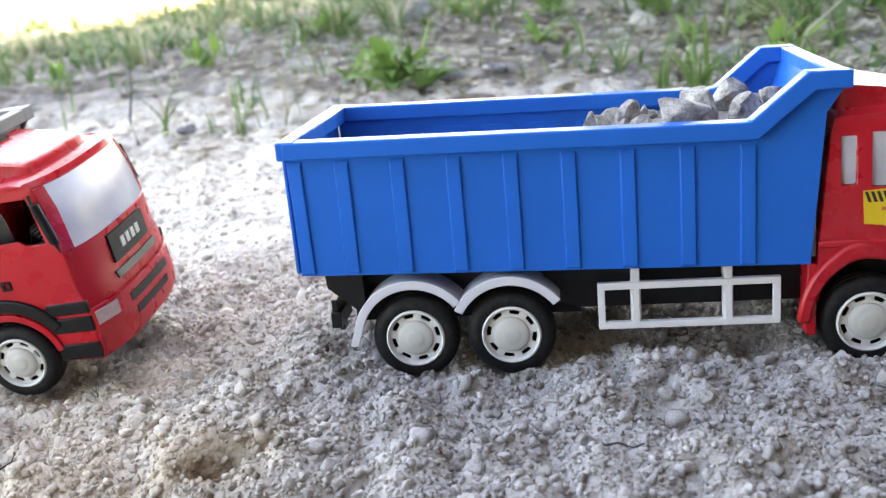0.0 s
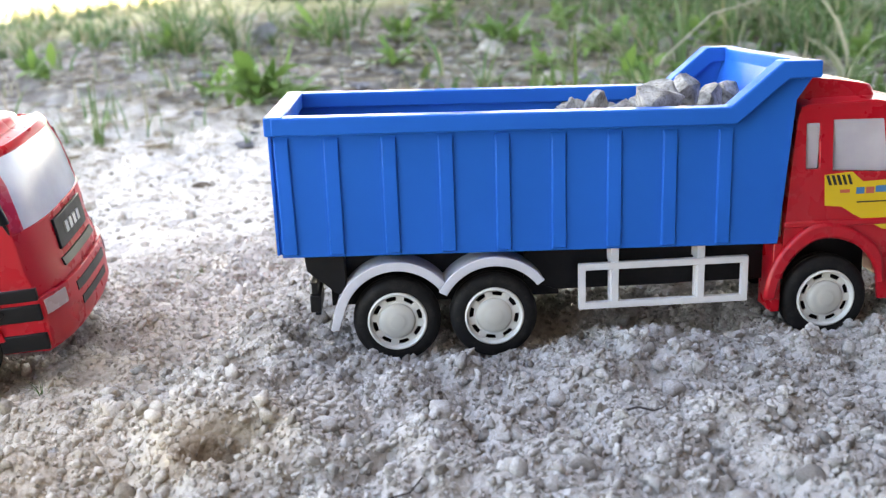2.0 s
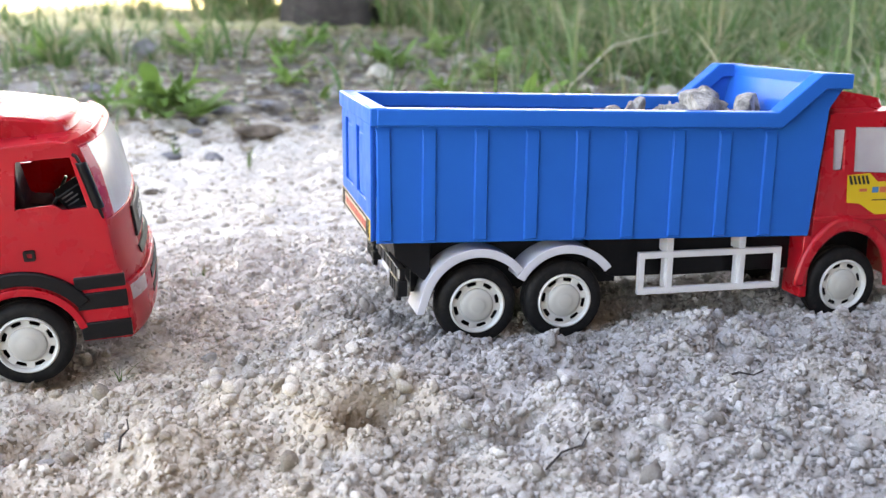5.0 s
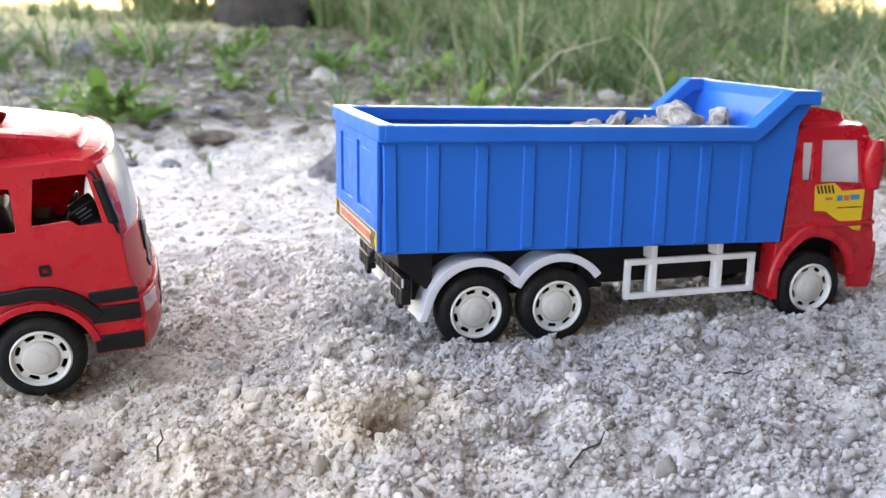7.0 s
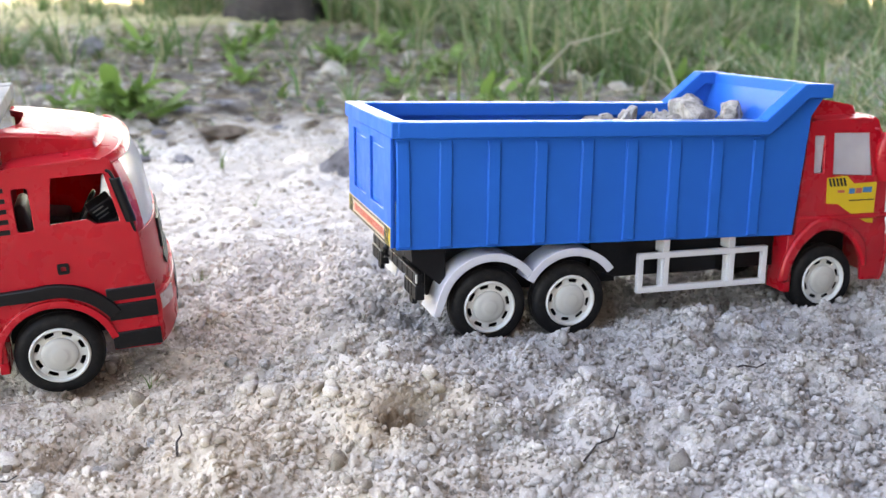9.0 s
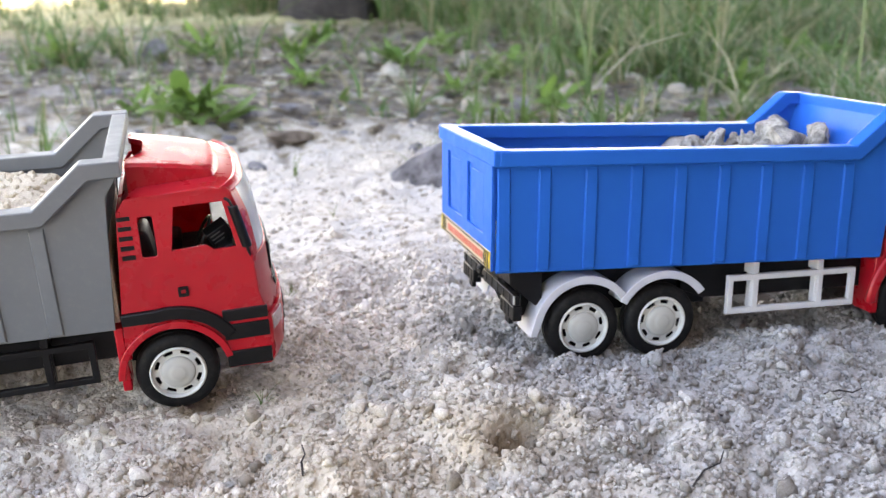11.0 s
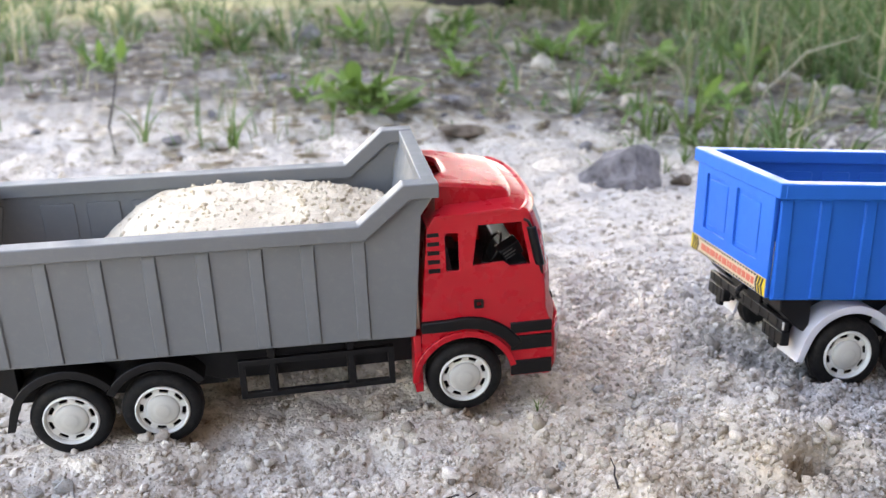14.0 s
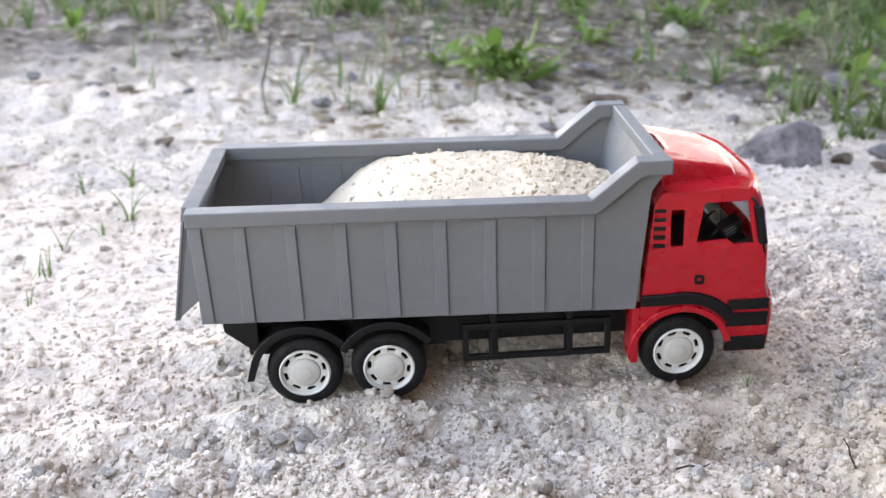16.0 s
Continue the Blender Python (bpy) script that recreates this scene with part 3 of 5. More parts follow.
def fender(truck, x, z, a0, a1, side, material, label):
    s = side
    y_out, y_in = s * 0.0685, s * 0.0385
    flap = [(x - 0.0405, z - 0.0030)] if a0 > 180 else []
    flap_in = [(x - 0.0388, z - 0.0030)] if a0 > 180 else []
    a0 = min(a0, 160)
    outer, inner = flap + arc(x, z, 0.0378, a0, a1, 22), flap_in + arc(x, z, 0.0362, a0, a1, 22)
    f = part("fender", plate(outer + inner[::-1], min(y_out, y_in), max(y_out, y_in)), material, truck, label, 0.0003, 40, 1)
    flap_in = [(x - 0.0355, z - 0.0030)] if flap else []
    lipo, lipi = flap + arc(x, z, 0.0381, a0, a1, 22), flap_in + arc(x, z, 0.0325, a0, a1, 22)
    ya, yb = s * 0.0672, s * 0.0690
    part("fender_lip", plate(lipo + lipi[::-1], min(ya, yb), max(ya, yb)), material, f, "", 0.0004, 40, 1)
    return f


def dump_body(truck, material, label):
    side_poly = [(-0.0657, 0.0712), (0.2325, 0.0712), (0.2398, 0.158), (0.2495, 0.172), (0.2495, 0.180), (0.2290, 0.180), (0.1990, 0.1548), (-0.0645, 0.1540)]
    bm = plate(side_poly, -0.0690, -0.0662)
    plate([(x, z) for x, z in side_poly], 0.0662, 0.0690, bm=bm)
    box(-0.0650, 0.2300, -0.0665, 0.0665, 0.0712, 0.0745, bm)
    body = part("dump_body", drop_forward(bm), material, truck, label, 0.0004)
    head = [(0.2285, 0.0740), (0.2400, 0.1560), (0.2465, 0.1790), (0.2430, 0.1790), (0.2365, 0.1560), (0.2250, 0.0740)]
    part("headboard", drop_forward(plate(head, -0.0664, 0.0664)), material, body)
    top = [(-0.0660, 0.1545), (0.1984, 0.1553), (0.2285, 0.1811), (0.2515, 0.1811)]
    low = [(0.2515, 0.1712), (0.2325, 0.1708), (0.2025, 0.1451), (-0.0660, 0.1443)]
    for s in (-1, 1):
        bm = plate(top + low, -0.0755, -0.0625)
        if s > 0:
            mirror_y(bm)
        part("side_rim", drop_forward(bm), material, body, "", 0.0009)
        for i in range(9):
            cx = (-0.0605, *[-0.033 + 0.033 * k for k in range(8)])[i]
            w = 0.0046
            bm = bmesh.new()
            y0, y1 = -0.0688, -0.0707
            zb, zt = 0.0722, 0.1428
            lean = -0.001 if i == 0 else 0.0
            pts = [(cx - w, y0, zb), (cx + w, y0, zb), (cx + w * 0.84, y1, zb + 0.001), (cx - w * 0.84, y1, zb + 0.001), (cx - w + lean, y0, zt), (cx + w + lean, y0, zt), (cx + w * 0.84 + lean, y1, zt - 0.0035), (cx - w * 0.84 + lean, y1, zt - 0.0035)]
            v = [bm.verts.new(p) for p in pts]
            for f in ((0, 3, 2, 1), (4, 5, 6, 7), (0, 4, 7, 3), (1, 2, 6, 5), (3, 7, 6, 2), (0, 1, 5, 4)):
                bm.faces.new([v[k] for k in f])
            if s > 0:
                mirror_y(bm)
            part("rib", drop_forward(bm), material, body, "", 0.0003, 35, 1)
        # moulded panels on the inner face
        for k in range(7):
            cx = -0.0165 + 0.033 * k
            bm = plate(round_rect(cx - 0.0122, cx + 0.0122, 0.080, 0.1375, 0.001, 1), -0.0664, -0.0650)
            if s > 0:
                mirror_y(bm)
            part("inner_panel", drop_forward(bm), material, body, "", 0.0004, 35, 1)
    part("front_rim", drop_forward(box(0.2412, 0.2513, -0.0640, 0.0640, 0.1716, 0.1806)), material, body, "", 0.0009)
    return body


def tailgate(truck, material, label, swing, sticker):
    """Hinged at its upper edge; swing: degrees by which its foot stands out."""
    hinge = Vector((-0.0660, 0, 0.1500))
    turn = Matrix.Translation(hinge) @ Matrix.Rotation(radians(swing), 4, 'Y') @ Matrix.Translation(-hinge)

    def done(bm):
        bmesh.ops.transform(bm, matrix=turn, verts=bm.verts)
        return bm
    gate = part("tailgate", done(box(-0.0672, -0.0655, -0.0660, 0.0660, 0.0725, 0.1530)), material, truck, label, 0.0004)
    holes = [round_rect(c - 0.0205, c + 0.0205, 0.0945, 0.1385, 0.0012, 2) for c in (-0.0275, 0.0275)]
    part("gate_frame", done(plate(round_rect(-0.0672, 0.0672, 0.0722, 0.1445, 0.001, 2), -0.0690, -0.0672, holes, "x")), material, gate, "", 0.0005)
    part("gate_top_rim", done(box(-0.0700, -0.0590, -0.0640 if swing else -0.0750, 0.0640 if swing else 0.0750, 0.1440, 0.1548)), material, gate, "", 0.0009)
    for c in (-0.0275, 0.0275):
        part("gate_panel", done(box(-0.0678, -0.0671, c - 0.0165, c + 0.0165, 0.0985, 0.1345)), material, gate, "", 0.0004)
    if swing:
        for s in (-1, 1):
            part("gate_cheek", done(plate([(-0.0660, 0.1440), (-0.0520, 0.1400), (-0.0530, 0.0900), (-0.0660, 0.0740)], *sorted((s * 0.0640, s * 0.0655)))), material, gate, "", 0.0004)
    if sticker:
        st = part("warning_strip", done(box(-0.0694, -0.0689, -0.0665, 0.0665, 0.0728, 0.0858)), PAPER, gate, "worn hazard strip with unreadable red lettering", 0)
        for c in (-1, 1):
            part("strip_end", done(box(-0.0696, -0.0693, *sorted((c * 0.0662, c * 0.0545)), 0.0730, 0.0856)), YELLOW, st, "", 0)
            for k in range(3):
                a = c * (0.0645 - 0.0042 * k)
                chev = [(a, 0.0732), (a - c * 0.0022, 0.0732), (a - c * 0.0050, 0.0793), (a - c * 0.0022, 0.0854), (a, 0.0854), (a - c * 0.0028, 0.0793)]
                part("chevron", done(plate(chev, -0.06985, -0.0695, (), "x")), INK, st, "", 0, None)
        for row in (0.0735, 0.0839):
            for k in range(22):
                a = -0.0515 + 0.0047 * k
                part("dash", done(box(-0.0697, -0.0693, a, a + 0.0026, row, row + 0.0014)), INK, st, "", 0, None)
        r = random.Random(3)
        a = -0.049
        while a < 0.046:
            w = r.uniform(0.003, 0.009)
            part("lettering_bar", done(box(-0.0697, -0.0693, a, a + w, 0.0768, 0.0818)), RED_INK, st, "", 0, None)
            a += w + 0.0016
    return gate


FRONT = [(0.0235, 0.3345), (0.030, 0.3375), (0.050, 0.3385), (0.066, 0.3375), (0.075, 0.3350), (0.088, 0.3345), (0.104, 0.3335), (0.128, 0.3300), (0.146, 0.3240), (0.152, 0.3160)]


def front_x(z):
    return float(np.interp(z, [p[0] for p in FRONT], [p[1] for p in FRONT]))


def half_y(z):
    return 0.0665 - 0.0045 * max(0.0, (z - 0.105) / 0.05)


def front_fn(off):
    def fn(z, v):
        h = half_y(z)
        return (front_x(z) + off - 0.0115 * abs(v) ** 3.2, v * h, z)
    return fn


def cab(truck, trim, windows, label, pane_sides):
    """The driver's cab: two flanks with cut openings, bowed front, roof, back wall."""
    wx, wz = AXLES[2], R_TYRE
    xs = lambda z: front_x(z) - 0.0115
    tall = 1.0 if trim else 1.20      # the blue truck's arches are higher than wide

    def arch(rad, a0, a1, n):
        return [(x, wz + (z - wz) * tall) for x, z in arc(wx, wz, rad, a0, a1, n)]
    flank = [(0.2360, 0.0215), (wx - 0.0330, 0.0215)] + arch(0.0330, 175, 20, 18) + [(wx + 0.034, 0.0250)]
    flank += [(xs(z), z) for z in (0.0245, 0.040, 0.060, 0.075, 0.090, 0.105, 0.128, 0.146)] + [(0.2990, 0.1485), (0.2490, 0.1462), (0.2440, 0.1390), (0.2370, 0.0700)]
    body = None
    for s in (-1, 1):
        bm = plate(flank, -0.0665, -0.0640, windows)
        for v in bm.verts:
            v.co.y += 0.0665 - half_y(v.co.z)
        if s > 0:
            mirror_y(bm)
        ob = part("cab" if s < 0 else "far_flank", bm, RED, truck if s < 0 else body, label if s < 0 else "", 0.0005)
        body = body or ob
    vv = [-1 + i / 8 for i in range(17)]
    part("front_panel", sheet(front_fn(0.0), [0.0240, 0.030, 0.040, 0.050, 0.060, 0.066, 0.075, 0.088, 0.1005], vv, (-0.0025, 0, 0)), RED, body)
    part("windscreen_frame", sheet(front_fn(0.0), [0.1440, 0.1465, 0.1486], vv, (-0.0025, 0, -0.001)), RED, body)
    for s in (-1, 1):
        part("screen_pillar", sheet(front_fn(0.0), [0.1005, 0.115, 0.128, 0.137, 0.1440], [s * a for a in (0.86, 0.90, 0.95, 1.0)], (-0.0025, 0, 0)), RED, body)
    part("windscreen", sheet(front_fn(-0.0008), [0.1000, 0.115, 0.128, 0.137, 0.1445], [-0.87 + 1.74 * i / 14 for i in range(15)], (-0.0012, 0, 0)), PANE, body, "frosted pale plastic windscreen", 0)
    part("back_wall", plate([(0.2365, 0.0400), (0.2368, 0.0700), (0.2438, 0.1395), (0.2465, 0.1395), (0.2395, 0.0700), (0.2390, 0.0400)], -0.0640, 0.0640), RED, body)

    def roof(u, v):
        x = 0.2455 + u * (front_x(0.1495) + 0.001 - 0.2455 - 0.0115 * abs(v) ** 3.2)
        z = 0.1470 + 0.0030 * (1 - abs(v) ** 4) * (1 - (2 * u - 1) ** 6) - 0.0085 * max(0.0, 0.12 - u) / 0.12
        return (x, v * (half_y(0.149) + 0.0004), z)
    part("roof", sheet(roof, [i / 12 for i in range(13)], vv, (0, 0, -0.0035)), RED, body, "", 0)

    def hood(u, v):
        q = min(1.0, max(0.0, (1 - abs(v)) / (0.06 if trim else 0.10)))
        q = q * q * (3 - 2 * q)
        if trim:
            # wedge that falls towards the windscreen, hollowed at its back
            x = 0.2520 + u * 0.0590 - 0.006 * abs(v) ** 3 * u + 0.010 * (1 - min(1.0, abs(v) / 0.55) ** 6) * max(0.0, 0.2 - u) / 0.2
            y = v * (0.0485 - 0.006 * u)
            top = 0.0165 * (1 - 0.60 * u ** 1.25) * (1.0 if u < 0.94 else (1.0 - u) / 0.06)
        else:
            x = 0.2560 + u * 0.0580 - 0.006 * abs(v) ** 3 * u
            y = v * (0.0500 - 0.004 * u)
            top = 0.0150 * (1 - 0.50 * u ** 1.5) * min(1.0, 0.3 + u / 0.12) * (1.0 if u < 0.93 else (1.0 - u) / 0.07)
        return (x, y, 0.1468 + top * q)
    part("roof_deflector", sheet(hood, [0.0, 0.03] + [i / 12 for i in range(1, 12)] + [0.95, 0.975, 1.0], [-1, -0.985, -0.95, -0.9] + [-0.8 + 0.1 * i for i in range(17)] + [0.9, 0.95, 0.985, 1], (0, 0, -0.0040)), RED, body, "glossy red roof deflector", 0, 50)
    # bumper with openings
    bump_z = [0.0240, 0.030, 0.040, 0.050, 0.0600]
    part("bumper", sheet(front_fn(0.0028), bump_z, vv, (-0.0030, 0, 0)), RED, body, "", 0.0006)
    for z0, z1, w in ((0.0375, 0.0430, 0.42), (0.0485, 0.0545, 0.48)):
        part("bumper_slot", sheet(front_fn(0.0034), [z0, (z0 + z1) / 2, z1], [-w + 2 * w * i / 8 for i in range(9)], (-0.003, 0, 0)), BLACK if trim else MAROON, body, "dark bumper opening", 0)
    part("grille", sheet(front_fn(0.0016), [0.0765, 0.085, 0.0965], [-0.44 + 0.88 * i / 8 for i in range(9)], (-0.003, 0, 0)), BLACK, body, "black grille plate", 0.0005)
    for k in range(4):
        part("emblem_bar", sheet(front_fn(0.0024), [0.0830, 0.0900], [-0.24 + 0.125 * k, -0.16 + 0.125 * k], (-0.002, 0, 0)), HUB, body, "", 0)
    part("grille_slit", sheet(front_fn(0.0012), [0.0668, 0.0718], [-0.50 + i / 8 for i in range(9)], (-0.002, 0, 0)), BLACK, body, "", 0)
    for s in (-1, 1):
        part("headlamp", sheet(front_fn(0.0034), [0.0480, 0.0530, 0.0575], [s * a for a in (0.70, 0.78, 0.86, 0.93, 0.985)], (-0.002, 0, 0)), LAMP, body, "smoky headlamp lens", 0.0003)
        # wheel arch lip and steps
        out = arch(0.0372 if trim else 0.0405, 178, 12, 20)
        inn = arch(0.0325, 178, 12, 20)
        ya, yb = s * 0.0650, s * (0.0688 if trim else 0.0698)
        part("wheel_arch", plate(out + inn[::-1], min(ya, yb), max(ya, yb)), RED, body, "", 0.0006 if trim else 0.0022)
        part("arch_lining", box(0.2370, 0.3010, *sorted((s * 0.0420, s * 0.0440)), 0.0300, 0.0720), BLACK, body, "", 0)
        part("mud_flap", box(0.2310, 0.2365, *sorted((s * 0.0450, s * 0.0672)), 0.0200, 0.0640), RED, body, "", 0.0008)
        if trim:
            o2 = [(0.2365, 0.0735)] + arc(wx, wz, 0.0475, 100, 32, 14)
            i2 = [(0.2365, 0.0655)] + arc(wx, wz, 0.0390, 100, 32, 14)
            part("arch_trim", plate(o2 + i2[::-1], *sorted((s * 0.0655, s * 0.0696))), BLACK, body, "scuffed black arch trim", 0.0010)
            for z0, z1 in ((0.0585, 0.0665), (0.0455, 0.0560), (0.0260, 0.0370)):
                part("step", box(0.2985, xs(0.05) + 0.0005, *sorted((s * 0.0650, s * 0.0684)), z0, z1), BLACK, body, "black cab step", 0.0006)
            part("step_back", box(0.2985, xs(0.05), *sorted((s * 0.0645, s * 0.0668)), 0.0250, 0.0670), RED, body)
            for k in range(5):
                z = 0.1085 + 0.0062 * k
                part("vent", box(0.2435, 0.2515, *sorted((s * (half_y(z) - 0.001), s * (half_y(z) + 0.0003))), z, z + 0.0026), BLACK, body, "", 0)
            part("fuel_cap", plate(round_rect(0.2735, 0.2800, 0.0800, 0.0865, 0.001, 2), *sorted((s * 0.0660, s * 0.0676)), [round_rect(0.2752, 0.2783, 0.0817, 0.0848, 0.0005, 2)]), BLACK, body, "", 0)
        else:
            part("door_sill", box(0.2365, xs(0.07), *sorted((s * 0.0655, s * 0.0680)), 0.0730, 0.0770), RED, body, "", 0.0010)
        # mirror
        mm = BLACK if trim else RED
        my = s * 0.0672
        if trim:
            part("mirror", sheet(lambda u, v: (0.3135 + 0.0032 * v + 0.006 * (1 - u), my + s * 0.0025 * (1 - v * v), 0.1080 + 0.0280 * u), [0, 0.15, 0.4, 0.7, 0.9, 1], [-1, -0.5, 0, 0.5, 1], (0, -s * 0.0025, 0)), mm, body, "", 0.0008)
        else:
            part("mirror", sheet(lambda u, v: (0.3195 + 0.0090 * v * math.sin(math.pi * (0.08 + 0.84 * u)) ** 0.5, my + s * 0.0045 * (1 - v * v), 0.1005 + 0.0370 * u), [0, 0.08, 0.2, 0.4, 0.6, 0.8, 0.92, 1], [-1, -0.7, -0.35, 0, 0.35, 0.7, 1], (0, -s * 0.0040, 0)), mm, body, "rounded red mirror housing", 0.0010)
        part("mirror_arm", tube([(0.3095, s * 0.0630, 0.1400), (0.3115, s * 0.0660, 0.1395), (0.3130, my, 0.1360), (0.3195, my, 0.1080), (0.3210, s * 0.0655, 0.1010)], 0.0010), mm, body, "", 0)
        if pane_sides:
            for w in windows:
                part("side_pane", plate(w, *sorted((s * 0.0618, s * 0.0626))), PANE, body, "milky window pane", 0)
    # inside of the cab
    part("cab_floor", box(0.2390, 0.3180, -0.0635, 0.0635, 0.0760, 0.0790), BLACK, body)
    for s in (-1, 1):
        seat = [(0.2500, 0.0800), (0.2780, 0.0800), (0.2780, 0.0900), (0.2640, 0.0920), (0.2590, 0.1200), (0.2530, 0.1200)]
        part("seat", plate(seat, *sorted((s * 0.0170, s * 0.0480))), MAROON, body, "black moulded seat", 0.0025)
    part("dashboard", plate([(0.3010, 0.0790), (0.3120, 0.0790), (0.3120, 0.1090), (0.3000, 0.1060)], -0.0600, 0.0600), BLACK, body, "", 0.0015)
    ring = [(0.2930 + 0.006 * math.sin(a), -0.033 + 0.012 * math.cos(a), 0.1090 + 0.0105 * math.sin(a)) for a in (2 * math.pi * i / 20 for i in range(21))]
    if trim:
        turn = pose(0.3030, -0.0440, 0.1120, 20, -28, 8) @ Matrix.Diagonal((0.75, 0.75, 0.75, 1.0))
        bx = box(-0.0105, 0.0105, -0.0060, 0.0060, -0.0085, 0.0085)
        bmesh.ops.transform(bx, matrix=turn, verts=bx.verts)
        gadget = part("control_box", bx, BLACK, body, "black box with unreadable pale lettering", 0.0008)
        for k in range(3):
            pb = box(-0.0080, 0.0020 + 0.002 * (k % 2), -0.0064, -0.0059, 0.0045 - 0.0042 * k, 0.0058 - 0.0042 * k)
            bmesh.ops.transform(pb, matrix=turn, verts=pb.verts)
            part("lettering_bar", pb, GREY, body, "", 0, None)
    part("steering_wheel", tube(ring, 0.0012, 6), BLACK, body, "", 0)
    return body


def side_steps(truck, material, side, label):
    s = side
    y0, y1 = sorted((s * 0.0590, s * 0.0632))
    x0, x1, z0, z1, w = 0.1120, 0.2175, 0.0270, 0.0560, 0.0042
    holes, xs_ = [], (x0, 0.1345, 0.1880, x1)
    cols = [(xs_[0] + w, xs_[1] - w * 0.5), (xs_[1] + w * 0.5, xs_[2] - w * 0.5), (xs_[2] + w * 0.5, xs_[3] - w)]
    for a, c in cols:
        holes.append([(a, z0 + w), (c, z0 + w), (c, z1 - w), (a, z1 - w)])
    st = part("side_guard", plate([(x0, z0), (x1, z0), (x1, z1), (x0, z1)], y0, y1, holes), material, truck, label, 0.0005)
    for x in xs_[1:3]:
        part("guard_bracket", box(x - 0.0025, x + 0.0025, *sorted((s * 0.0380, s * 0.0620)), z1 - 0.001, 0.0660), material, st)
        part("guard_strut", box(x - 0.0030, x + 0.0030, *sorted((s * 0.0545, s * 0.0600)), z0 + 0.003, z1), material, st)
    return st


def chassis(truck, bumper):
    ch = part("chassis", box(-0.050, 0.235, -0.0230, 0.0230, 0.0430, 0.0670), BLACK, truck, "black plastic chassis", 0.0008)
    for s in (-1, 1):
        wedge = [(-0.0540, 0.0690), (0.2280, 0.0620), (0.2280, 0.0480), (0.0850, 0.0470), (-0.0320, 0.0440), (-0.0530, 0.0590)]
        part("frame_rail", plate(wedge, *sorted((s * 0.0330, s * 0.0420))), BLACK, ch, "", 0.0006)
        part("tank", box(0.1400, 0.1830, *sorted((s * 0.0230, s * 0.0400)), 0.0330, 0.0520), BLACK, ch, "", 0.002)
        part("rail_strip", box(0.0780, 0.2050, *sorted((s * 0.0415, s * 0.0424)), 0.0462, 0.0474), WHITE, ch, "", 0)
    for s in (-1, 1):
        block = [(-0.0540, 0.0700), (-0.0300, 0.0700), (-0.0300, 0.0460), (-0.0345, 0.0440), (-0.0530, 0.0600)]
        part("tail_block", plate(block, *sorted((s * 0.0410, s * 0.0610))), BLACK, ch, "", 0.0006)
        part("wheel_well", box(-0.0400, 0.1020, *sorted((s * 0.0435, s * 0.0462)), 0.0330, 0.0690), BLACK, ch, "", 0)
        part("sill_panel", plate([(0.0800, 0.0690), (0.2330, 0.0650), (0.2330, 0.0370), (0.1000, 0.0370), (0.0800, 0.0450)], *sorted((s * 0.0440, s * 0.0500))), BLACK, ch, "", 0.0006)
    for x in AXLES:
        part("axle", tube([(x, -0.058, R_TYRE), (x, 0.058, R_TYRE)], 0.0035, 10), BLACK, ch, "", 0)
        part("axle_mount", box(x - 0.008, x + 0.008, -0.018, 0.018, R_TYRE - 0.002, 0.045), BLACK, ch)
    if not bumper:
        return ch
    bp = part("rear_bumper", box(-0.0515, -0.0470, -0.0645, 0.0645, 0.0460, 0.0535), BLACK, ch, "scuffed black rear bumper", 0.0006)
    for k in range(9):
        y = -0.0560 + 0.0140 * k
        part("bumper_groove", box(-0.0519, -0.0513, y - 0.0005, y + 0.0005, 0.0465, 0.0530), TYRE, bp, "", 0)
    part("bumper_scuff", box(-0.0518, -0.0505, -0.0649, -0.0638, 0.0470, 0.0530), HUB, bp, "pale scuffed corner", 0.0002)
    for s in (-1, 1):
        lamp = part("lamp_block", box(-0.0520, -0.0455, *sorted((s * 0.0345, s * 0.0650)), 0.0350, 0.0456), BLACK, bp, "", 0.0008)
        for k in range(3):
            y = s * (0.0395 + 0.0078 * k)
            part("lamp_groove", box(-0.0524, -0.0518, y - 0.0005, y + 0.0005, 0.0360, 0.0446), TYRE, lamp, "", 0)
        part("lamp_foot", box(-0.0505, -0.0470, *sorted((s * 0.0430, s * 0.0520)), 0.0290, 0.0352), BLACK, lamp, "", 0.0006)
        part("bumper_bracket", box(-0.0480, -0.0360, *sorted((s * 0.0250, s * 0.0310)), 0.0470, 0.0640), BLACK, bp)
    part("tow_hook", tube([(-0.0440, 0, 0.0560), (-0.0530, 0, 0.0600), (-0.0570, 0, 0.0560), (-0.0560, 0, 0.0500)], 0.0026, 8), BLACK, bp, "", 0)
    return ch


WIN_GREY = [[(0.2735, 0.1110), (0.2945, 0.1120), (0.2990, 0.1085), (0.3130, 0.1085), (0.3075, 0.1385), (0.2780, 0.1385)], round_rect(0.2555, 0.2645, 0.1085, 0.1345, 0.0015, 2)]
WIN_BLUE = [[(0.2740, 0.1070), (0.3100, 0.1050), (0.3050, 0.1370), (0.2740, 0.1375)], round_rect(0.2570, 0.2660, 0.1085, 0.1360, 0.0010, 2)]


